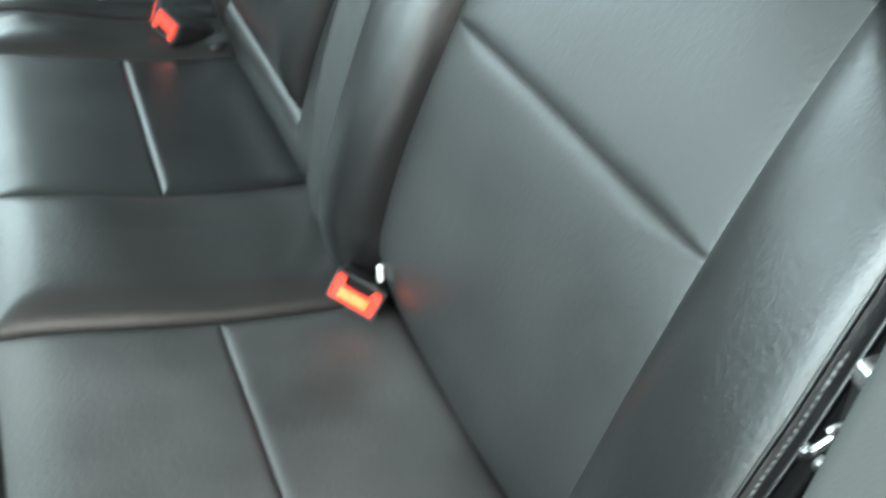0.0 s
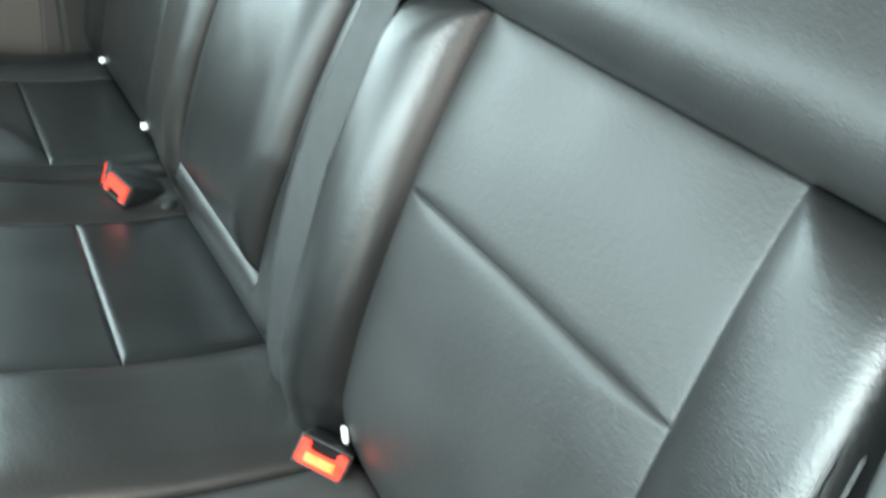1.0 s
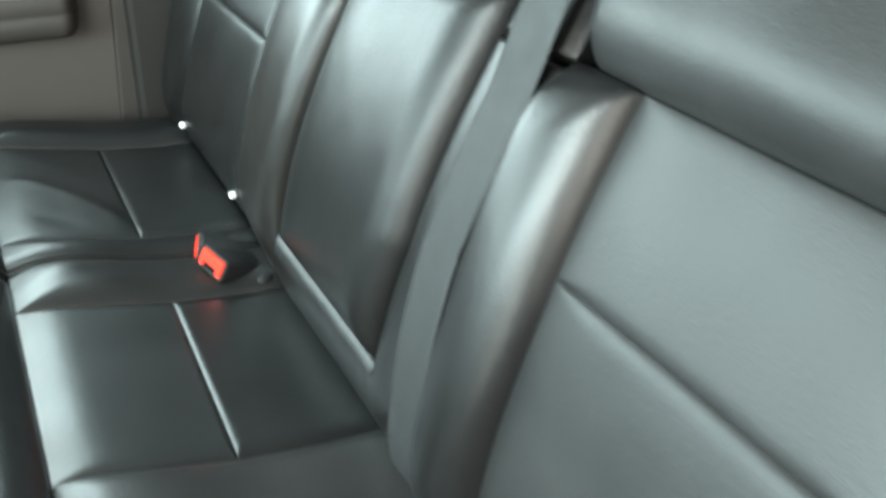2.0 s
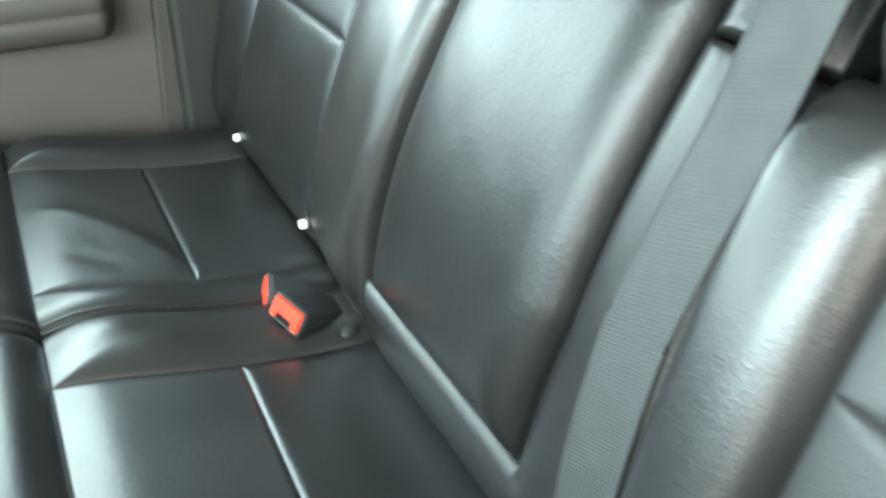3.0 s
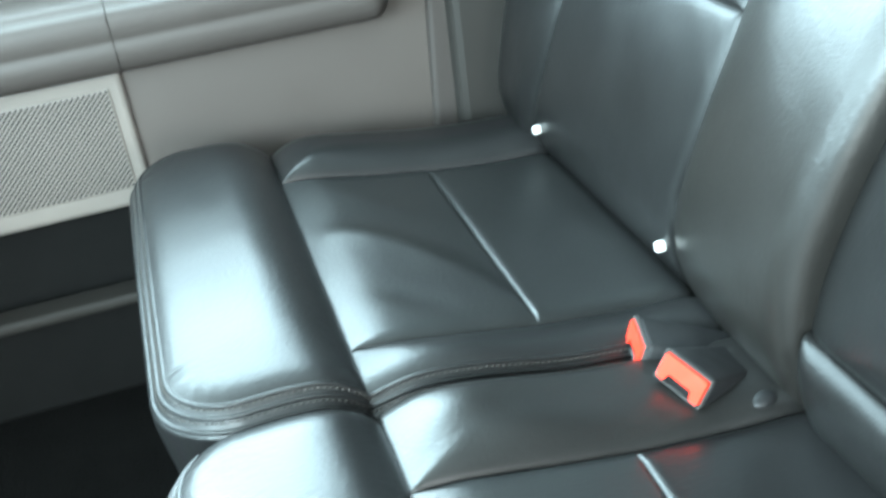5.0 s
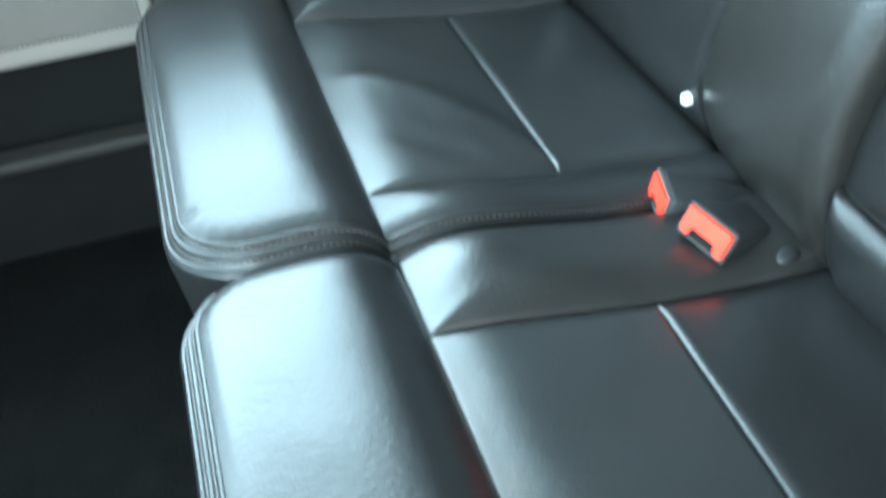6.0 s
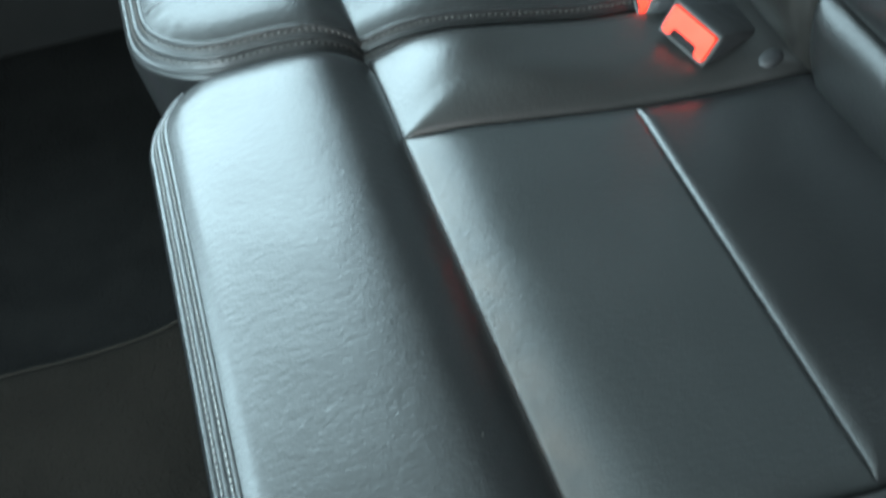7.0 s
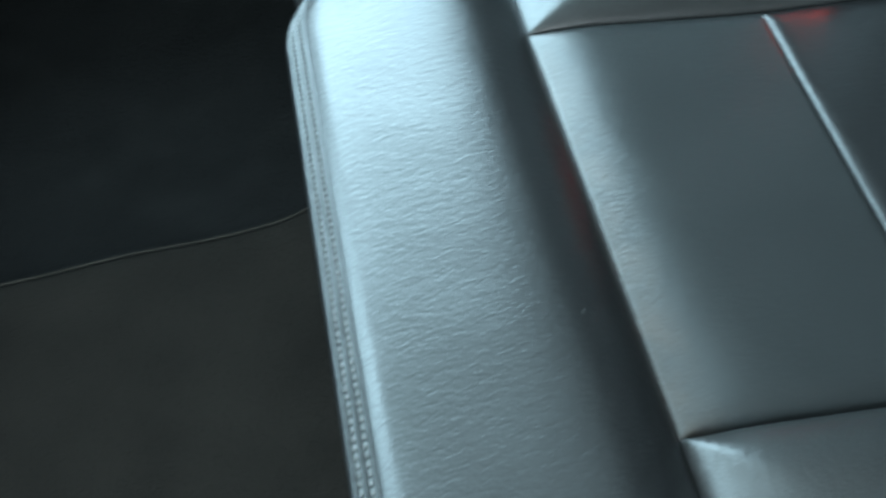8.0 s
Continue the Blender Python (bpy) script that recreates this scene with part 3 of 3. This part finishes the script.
# ---- seams of the backrests ----
def edge_line(y, z0, z1, n=120):
    """A line up the outer edge that sinks into the padding at its upper end."""
    z = np.linspace(z0, z1, n)
    line = B1.place(np.full(n, y), z)
    sink = 0.006 * np.clip((z - z1 + 0.035) / 0.035, 0, 1) ** 2
    return [(p[0] - 0.0005 + d, p[1] + 0.6 * d, p[2]) for p, d in zip(line, sink)]


for y in (-0.9520, -0.9592):
    mesh_part("seam_welt", *tube(edge_line(y, 0.36, 0.705), 0.0013), LEATHER_BACK, near_back)
mesh_part("stitching", *dashes(edge_line(-0.9558, 0.36, 0.675), 0.0029, 0.0012, 0.0010), PALE_THREAD, near_back, "pale grey thread")


# ---- seat belt, buckles, caps ----
def webbing_mesh(centre, half, thick):
    """A ribbed woven strap along a line of (point, normal) with rounded selvedges, wide along BELT_TURN."""
    ribs = [(-0.93 + 1.86 * i / 52, 1.0 + (0.0, 0.26, 0.36, 0.26)[i % 4]) for i in range(53)]
    prof = [(-1.0, 0.35), (-0.97, 0.8), *ribs, (0.97, 0.8), (1.0, 0.35), (0.97, 0.0), (-0.97, 0.0)]
    verts, faces, k = [], [], len(prof)
    for p, n in centre:
        for a, b in prof:
            verts.append(p + n * (thick * b) + BELT_TURN * (half * a))
    for i in range(len(centre) - 1):
        for j in range(k):
            m = (j + 1) % k
            faces.append((i * k + j, i * k + m, (i + 1) * k + m, (i + 1) * k + j))
    faces.append(tuple(range(k))[::-1])
    faces.append(tuple((len(centre) - 1) * k + j for j in range(k)))
    return verts, faces


belt = thing("seat_belt", (0.44, -0.468, 0.40), "black woven seat belt strap lying upright against the backrests", "seat belt")
BELT_TURN = Vector((-0.06, 0.998, 0)).normalized()
line = []
for z in np.linspace(0.385, 1.05, 110):
    zc = min(z, 0.73)
    sl = 0.091 + 1.426 * (zc - 0.43)
    x = back_x(zc) - np.interp(zc, [0.385, 0.44, 0.52, 0.62, 0.73], [0.008, 0.018, 0.022, 0.024, 0.027]) * math.hypot(1, sl)
    y = -0.468 - 0.12 * max(z - 0.62, 0)
    n = Vector((-1, -0.06, sl)).normalized()
    line.append((Vector((x + 0.31 * max(z - 0.73, 0), y, z)), n))
mesh_part("webbing", *webbing_mesh(line, 0.0238, 0.0014), WEBBING, belt)
for side in (-0.0235, 0.0235):
    mesh_part("selvedge", *tube([p + n * 0.0011 + BELT_TURN * side for p, n in line], 0.0009), WEBBING, belt)
part("anchor_tag", box((0.424, -0.486, 0.392), (0.436, -0.450, 0.404), 0.002, 2), BLACK_PLASTIC, belt)


def merged(*boxes):
    """Several boxes in one bmesh."""
    bm = bmesh.new()
    for b in boxes:
        me = bpy.data.meshes.new("piece")
        b.to_mesh(me)
        b.free()
        bm.from_mesh(me)
        bpy.data.meshes.remove(me)
    return bm


def button_mesh():
    """A dished U-shaped push button: a rounded slab with a rounded notch for the tongue."""
    pts = []

    def arc(cy, cz, r, a0, a1):
        for i in range(5):
            w = radians(a0 + (a1 - a0) * i / 4)
            pts.append((cy + r * math.cos(w), cz + r * math.sin(w)))
    arc(0.0150, 0.0064, 0.0024, 0, 90)
    arc(-0.0150, 0.0064, 0.0024, 90, 180)
    arc(-0.0150, -0.0062, 0.0024, 180, 270)
    arc(-0.0125, -0.0066, 0.0020, 270, 360)
    arc(-0.0075, -0.0058, 0.0030, 180, 90)
    arc(0.0075, -0.0058, 0.0030, 90, 0)
    arc(0.0125, -0.0066, 0.0020, 180, 270)
    arc(0.0150, -0.0062, 0.0024, 270, 360)
    bm = bmesh.new()
    rings = []
    for x, k in ((-0.004, 1.0), (0.0014, 1.0), (0.0022, 0.965), (0.0020, 0.93)):
        rings.append([bm.verts.new((x, y * k, 0.0010 + (z - 0.0010) * k)) for y, z in pts])
    n = len(pts)
    for p, q in zip(rings, rings[1:]):
        for i in range(n):
            bm.faces.new((p[i], p[(i + 1) % n], q[(i + 1) % n], q[i]))
    top = bm.faces.new(rings[-1])
    inner = bmesh.ops.inset_region(bm, faces=[top], thickness=0.0010, depth=-0.0011)
    bmesh.ops.triangulate(bm, faces=[f for f in bm.faces if len(f.verts) > 4])
    return bm


def buckle(m, label, lit=False):
    """A seat belt buckle: local +x points out of its red end, y is its width, z its thickness."""
    o = m.translation.copy()
    m = m @ Matrix.Diagonal((1.12, 1.12, 1.15, 1))
    root = thing("belt_buckle", o, label, "seat belt buckle", "seat belt buckles")
    bm = box((-0.075, -0.0195, -0.011), (-0.001, 0.0195, 0.011), 0.0045, 3)
    for v in bm.verts:
        f = max(0.0, (-v.co.x - 0.03) / 0.045)
        v.co.y *= 1 - 0.22 * f
        v.co.z *= 1 - 0.25 * f
    bmesh.ops.transform(bm, matrix=m, verts=bm.verts)
    part("body", bm, BLACK_PLASTIC, root, smooth=True)
    red = button_mesh()
    bmesh.ops.transform(red, matrix=m, verts=red.verts)
    part("release_button", red, RED, root, "glossy red release button")
    # The glare is a painted slab, only on the buckle by the doorway.
    if lit:
        part("button_glare", box((0.0002, -0.0112, -0.0006), (0.0028, 0.0112, 0.0062), 0.0006, 2, m), LIT_RED, root, "daylight glare on the red button, painted orange")
    part("tongue_slot", box((-0.004, -0.0105, -0.0080), (0.0002, 0.0105, -0.0026), 0.0004, 1, m), SLOT_BLACK, root)
    rim = merged(*[box(lo, hi, 0.0004, 1) for lo, hi in (
        ((-0.003, -0.0188, 0.0093), (0.0006, 0.0188, 0.0103)), ((-0.003, -0.0188, -0.0103), (0.0006, 0.0188, -0.0093)),
        ((-0.003, -0.0188, -0.0093), (0.0006, -0.0178, 0.0093)), ((-0.003, 0.0178, -0.0093), (0.0006, 0.0188, 0.0093)))])
    bmesh.ops.transform(rim, matrix=m, verts=rim.verts)
    part("rim", rim, RIM_GREY, root, "worn grey edge")
    stalk = box((-0.14, -0.012, -0.003), (-0.07, 0.012, 0.003), 0.002, 2, m)
    part("stalk", stalk, BLACK_PLASTIC, root)
    return root


def facing(place, out, width):
    """The pose of a buckle by its end's middle, the way it points, and its width's direction."""
    x = Vector(out).normalized()
    y = Vector(width)
    y = (y - x * y.dot(x)).normalized()
    m = Matrix((x, y, x.cross(y))).transposed().to_4x4()
    m.translation = place
    return m


buckle(facing((0.379, 0.007, 0.412), (-0.95, 0.26, 0.28), (-0.30, -0.95, 0.02)),
       "black buckle with red button lying beside another on the cushion")
buckle(facing((0.381, -0.060, 0.425), (-0.83, -0.38, 0.42), (0.38, -0.92, -0.22)),
       "black buckle with red button resting at the cushion gap")
buckle(facing((0.427, -0.581, 0.424), (-0.48, -0.72, 0.42), (-0.66, 0.66, 0.30)),
       "black buckle with bright red button tucked against the backrest", True)

for y, along, z, r, flat in ((-0.574, -0.584, 0.434, 0.0078, 0.42), (-0.490, -0.470, 0.417, 0.0055, 0.5), (0.098, 0.075, 0.430, 0.0049, 0.78),
                             (0.372, 0.330, 0.430, 0.0049, 0.78)):
    cap = thing("anchor_cap", (0.445, y, z), "small white plastic cap at the foot of the backrest", "cap", "anchor caps")
    x = float((B1 if y < -0.51 else B2).place(along, z)[0]) - 0.004
    turn = Matrix.Translation((x, y, z)) @ Matrix.Rotation(radians(-12), 4, 'X')
    bm = box((-0.0056 * flat, -flat * r, -0.92 * r), (0.0056 * flat, flat * r, 0.92 * r), 0.0021, 3, turn)
    part("cap_head", bm, WHITE_PLASTIC, cap, smooth=True)

# ---- floor, sill and shell of the cab ----
tagged(part("floor", box((-1.75, -1.04, 0.06), (0.9, 0.60, 0.10)), CARPET),
       "charcoal carpet floor of the cab", "floor", kind="structure")


def sweep(profile, x0, x1, n, round0=0.0, round1=0.0):
    """A bar along x with a (y, z) outline; its ends shrink towards the middle of the outline over round0 and round1."""
    cy = max(p[0] for p in profile)
    cz = sum(p[1] for p in profile) / len(profile)
    verts, faces, k = [], [], len(profile)
    for i in range(n + 1):
        f = i / n
        x = x0 + (x1 - x0) * (0.5 - 0.5 * math.cos(math.pi * f))
        g = 1.0
        for d, r in ((x - x0, round0), (x1 - x, round1)):
            if r and d < r:
                g = min(g, math.sqrt(max(1 - (1 - d / r) ** 2, 0.0)))
        for y, z in profile:
            verts.append((x, cy + (y - cy) * g, cz + (z - cz) * (0.55 + 0.45 * g)))
    for i in range(n):
        for j in range(k):
            m = (j + 1) % k
            faces.append((i * k + j, (i + 1) * k + j, (i + 1) * k + m, i * k + m))
    faces += [tuple(range(k)), tuple(n * k + j for j in range(k))[::-1]]
    return verts, faces


door = thing("door", (-0.15, 0.60, 0.37), "closed rear door with grey plastic trim and padded armrest", "door")
part("trim_panel", box((-0.72, 0.572, 0.362), (0.400, 0.64, 0.70), 0.005, 3), DOOR_GREY, door, "pale grey grained plastic")
arm = [(0.580, 0.536), (0.530, 0.538), (0.505, 0.542), (0.492, 0.550), (0.487, 0.562), (0.486, 0.577), (0.4885, 0.580), (0.486, 0.583),
       (0.486, 0.600), (0.488, 0.607), (0.494, 0.6115), (0.500, 0.6105), (0.503, 0.6150), (0.508, 0.6185), (0.515, 0.6205), (0.540, 0.6230), (0.556, 0.6270), (0.566, 0.6380),
       (0.580, 0.660)]
mesh_part("armrest", *sweep(arm, 0.0463, 0.348, 60, 0.0, 0.030), ARM_VINYL, door, "dark grey padded armrest")
mesh_part("pull_handle", *sweep(arm, -0.62, 0.0455, 40, 0.03, 0.0), ARM_VINYL, door, "dark grey moulded grip")
upper = [(0.580, 0.63), (0.568, 0.650), (0.562, 0.68), (0.566, 0.705), (0.578, 0.717), (0.60, 0.717), (0.60, 0.63)]
mesh_part("upper_trim", *sweep(upper, -0.72, 0.362, 30), ARM_GREY, door)
grille = part("speaker_grille", box((-0.44, 0.562, 0.364), (0.040, 0.580, 0.528), 0.007, 3), GRILLE_GREY, door,
              "pale grey perforated speaker cover")
part("mesh_field", box((-0.42, 0.5595, 0.388), (0.024, 0.566, 0.510), 0.003, 2), GRILLE_GREY, grille)
verts, faces = [], []
for i in range(72):
    for j in range(39):
        x, z = 0.0195 - i * 0.0060 - (j % 2) * 0.0030, 0.3925 + j * 0.0030
        k = len(verts)
        for w in range(6):
            verts.append((x + 0.0016 * math.cos(w * math.pi / 3), 0.5588, z + 0.0016 * math.sin(w * math.pi / 3)))
        verts.append((x, 0.5592, z))
        faces += [(k + w, k + (w + 1) % 6, k + 6) for w in range(6)]
tagged(mesh_part("perforations", verts, faces, SLOT_BLACK, grille, smooth=False), kind="stuff")
part("window_seal", box((-0.72, 0.60, 0.70), (0.412, 0.64, 0.722), 0.006, 2), BLACK_PLASTIC, door)
part("door_frame", merged(box((-0.72, 0.62, 0.725), (-0.66, 0.66, 1.33), 0.006), box((0.415, 0.62, 0.725), (0.44, 0.66, 1.33), 0.006),
                          box((-0.66, 0.62, 1.295), (0.415, 0.66, 1.33), 0.006)), ARM_GREY, door)

tilt = Matrix.Translation((0.375, 0.57, 0.38)) @ Matrix.Rotation(radians(3), 4, 'Y') @ Matrix.Translation((-0.375, -0.57, -0.38))
tagged(part("pillar_trim", box((0.3865, 0.560, 0.10), (0.419, 0.65, 0.715), 0.006, 3, tilt), ARM_GREY),
       "dark grey door pillar trim", "trim", kind="structure")
tagged(part("wall_far", merged(box((0.4150, 0.535, 0.10), (0.83, 0.66, 0.90), 0.01, 2), box((0.445, 0.60, 0.90), (0.83, 0.66, 1.36))),
            WALL_DARK), "dark brown-grey side wall trim behind the door", "wall", kind="structure")
tagged(part("wall_far_front", merged(box((-1.95, 0.60, 0.10), (-0.73, 0.66, 0.70)), box((-1.95, 0.60, 1.30), (-0.73, 0.66, 1.36))),
            SIDE_GREY), "plain grey side wall ahead of the rear door", "wall", kind="structure")
tagged(part("sill", merged(box((-1.95, 0.582, 0.10), (0.40, 0.68, 0.235), 0.008, 2)), SILL_BLACK),
       "black plastic door sill", "sill", kind="structure")
tagged(part("sill_trim", box((-0.72, 0.560, 0.236), (0.37, 0.60, 0.252), 0.006, 3), WALL_DARK), "dark grey scuff strip on the sill", "trim",
       kind="structure")
tagged(part("door_seal_wall", box((-1.95, 0.62, 0.235), (0.402, 0.68, 0.364)), SILL_BLACK), "black door aperture", "wall",
       kind="structure")
tagged(part("wall_rear", merged(box((0.80, -1.06, 0.06), (0.85, 0.68, 1.38)), box((0.62, -1.0, 0.10), (0.80, 0.60, 0.60))), ARM_GREY),
       "dark grey rear wall of the cab", "wall", kind="structure")
# Unseen; added to keep light from the front off the floor.
tagged(part("unseen_front_block", box((-0.56, -0.98, 0.10), (-0.46, 0.58, 0.63), 0.03, 3), BLACK_PLASTIC), "unseen plain dark block in place of the front seats, shading the floor",
       "wall", kind="structure")
# Unseen; added to cut far front window light on the far backrest.
tagged(part("pillar_light_block", box((-0.72, 0.55, 0.10), (-0.64, 0.66, 1.36), 0.02, 3), ARM_GREY), "unseen plain dark pillar between the door windows, added to block light",
       "pillar", kind="structure")
tagged(part("ceiling", box((-1.6, -1.08, 1.36), (0.9, 0.68, 1.40)), HEADLINER), "light grey fabric headliner", "ceiling", kind="structure")
tagged(part("wall_near", merged(box((-1.95, -1.10, 0.06), (-0.66, -1.04, 0.84)), box((-0.74, -1.10, 0.84), (-0.66, -1.04, 1.36)),
                                box((-0.66, -1.10, 1.28), (0.9, -1.04, 1.36)), box((-0.66, -1.12, -0.02), (0.46, -1.02, 0.20), 0.02)),
            SIDE_GREY), "plain grey body side round the open doorway", "wall", kind="structure")
lean = Matrix.Translation((0.44, -1.0, 0.7)) @ Matrix.Rotation(radians(8), 4, 'Y') @ Matrix.Translation((-0.44, 1.0, -0.7))
tagged(part("pillar_near", box((0.434, -1.12, 0.10), (0.86, -0.998, 1.40), 0.010, 4, lean), SIDE_GREY, smooth=True),
       "smooth grey-green trim at the open doorway", "pillar", kind="structure")

# ---- latch of the backrest, beside the doorway ----


def ring(centre, r, tall, turn, side):
    """A bent steel loop seen edge-on from the doorway."""
    return [(centre[0] + r * math.cos(a) * math.cos(turn) - tall * math.sin(a) * math.sin(turn), centre[1] + side * 0.002 * math.sin(a),
             centre[2] + r * math.cos(a) * math.sin(turn) + tall * math.sin(a) * math.cos(turn)) for a in np.linspace(-2.6, 2.6, 22)]


def backrest_latch(x, y, z, side, label):
    """A catch between a backrest's edge and the body: a black bracket, two steel loops, a bolt and a tab."""
    root = thing("backrest_latch", (x, y, z), label, "latch", "backrest latches")
    part("bracket", box((x + 0.014, y - 0.009, z - 0.06), (x + 0.13, y + 0.009, z + 0.035), 0.004, 2), SLOT_BLACK, root, smooth=True)
    mesh_part("striker_loop", *tube(ring((x, y, z + 0.009), 0.0032, 0.0085, -0.55, side), 0.0017, 8), STEEL, root)
    mesh_part("striker_loop", *tube(ring((x + 0.010, y, z - 0.001), 0.0032, 0.0085, -0.55, side), 0.0017, 8), STEEL, root)
    bolt = bmesh.new()
    bmesh.ops.create_cone(bolt, cap_ends=True, segments=6, radius1=0.005, radius2=0.004, depth=0.008)
    bmesh.ops.transform(bolt, matrix=Matrix.Translation((x + 0.018, y + side * 0.010, z - 0.022)) @ Matrix.Rotation(radians(90), 4, 'X'),
                        verts=bolt.verts)
    part("bolt", bolt, STEEL, root)
    part("release_tab", box((x + 0.009, y - 0.007, z + 0.029), (x + 0.021, y + 0.007, z + 0.040), 0.003, 3), STEEL, root, "worn bright steel tab",
         smooth=True)


backrest_latch(0.462, -0.977, 0.641, -1, "bright steel backrest latch in a black bracket by the doorway")
backrest_latch(0.470, 0.498, 0.612, 1, "bright steel backrest latch in the dark gap beside the wall trim")

# ---- floor mat and small fittings ----
mat = thing("floor_mat", (-0.25, -0.40, 0.10), "worn brown-black floor mat with a raised bound edge", "floor mat")
n = 40
verts = []
for i in range(n + 1):
    x = -0.56 + 0.57 * i / n
    edge = 0.085 + 0.035 * (x + 0.03) + 0.0015 * math.sin(x * 19) + 0.02 * max(0.0, (x + 0.06) / 0.07) ** 2 * (x > -0.06)
    for y, z in ((-0.95, 0.101), (-0.5, 0.108), (edge - 0.03, 0.109), (edge - 0.006, 0.112), (edge, 0.108), (edge + 0.001, 0.100)):
        curl = 0.016 * max(0.0, (-0.12 - x) / 0.3) ** 1.3 * (y > edge - 0.04)
        verts.append((x, y, z + curl + 0.0015 * math.sin(x * 31 + y * 17)))
faces = [(i * 6 + j, (i + 1) * 6 + j, (i + 1) * 6 + j + 1, i * 6 + j + 1) for i in range(n) for j in range(5)]
mesh_part("mat_sheet", verts, faces, MAT, mat)
mesh_part("bound_edge", *tube([(verts[i * 6 + 4][0], verts[i * 6 + 4][1] + 0.001, verts[i * 6 + 4][2] + 0.002) for i in range(n + 1)], 0.0014),
          CORD, mat, "dusty brown corded edge")
stud = thing("cushion_stud", (0.02, -0.26, 0.38), "small dull metal stud on the cushion front", "stud")
bm = bmesh.new()
bmesh.ops.create_uvsphere(bm, u_segments=14, v_segments=8, radius=1)
bmesh.ops.transform(bm, matrix=Matrix.Translation((0.0195, -0.262, 0.382)) @ Matrix.Diagonal((0.003, 0.0055, 0.0055, 1)), verts=bm.verts)
part("stud_head", bm, STEEL, stud, smooth=True)
tab = thing("belt_guide", (0.425, -0.085, 0.40), "small dark plastic belt guide at the cushion crease", "belt guide")
bm = bmesh.new()
bmesh.ops.create_uvsphere(bm, u_segments=18, v_segments=10, radius=1)
bmesh.ops.transform(bm, matrix=Matrix.Translation((0.434, -0.079, 0.402)) @ Matrix.Rotation(radians(20), 4, 'Z') @
                    Matrix.Diagonal((0.012, 0.008, 0.005, 1)), verts=bm.verts)
part("guide_head", bm, BLACK_PLASTIC, tab, smooth=True)
tagged(part("ground", box((-60, -60, -0.5), (60, 60, -0.45)), ASPHALT), "asphalt ground outside", "ground", kind="structure")


def lint(x, y, turn, length):
    """A bent bit of grey fluff lying on the cushion."""
    z = float(C1.place(x, y)[2]) + 0.0004
    speck = thing("lint_speck", (x, y, z), "tiny grey bit of lint on the leather cushion", "lint", "lint specks")
    line = [(x + math.cos(turn) * length * u - math.sin(turn) * 0.3 * length * u * u,
             y + math.sin(turn) * length * u + math.cos(turn) * 0.3 * length * u * u, z + 0.0004 * (1 - u * u)) for u in np.linspace(-1, 1, 9)]
    mesh_part("fluff", *tube(line, 0.00014, 5), THREAD, speck)


lint(0.146, -0.317, 1.2, 0.0011)
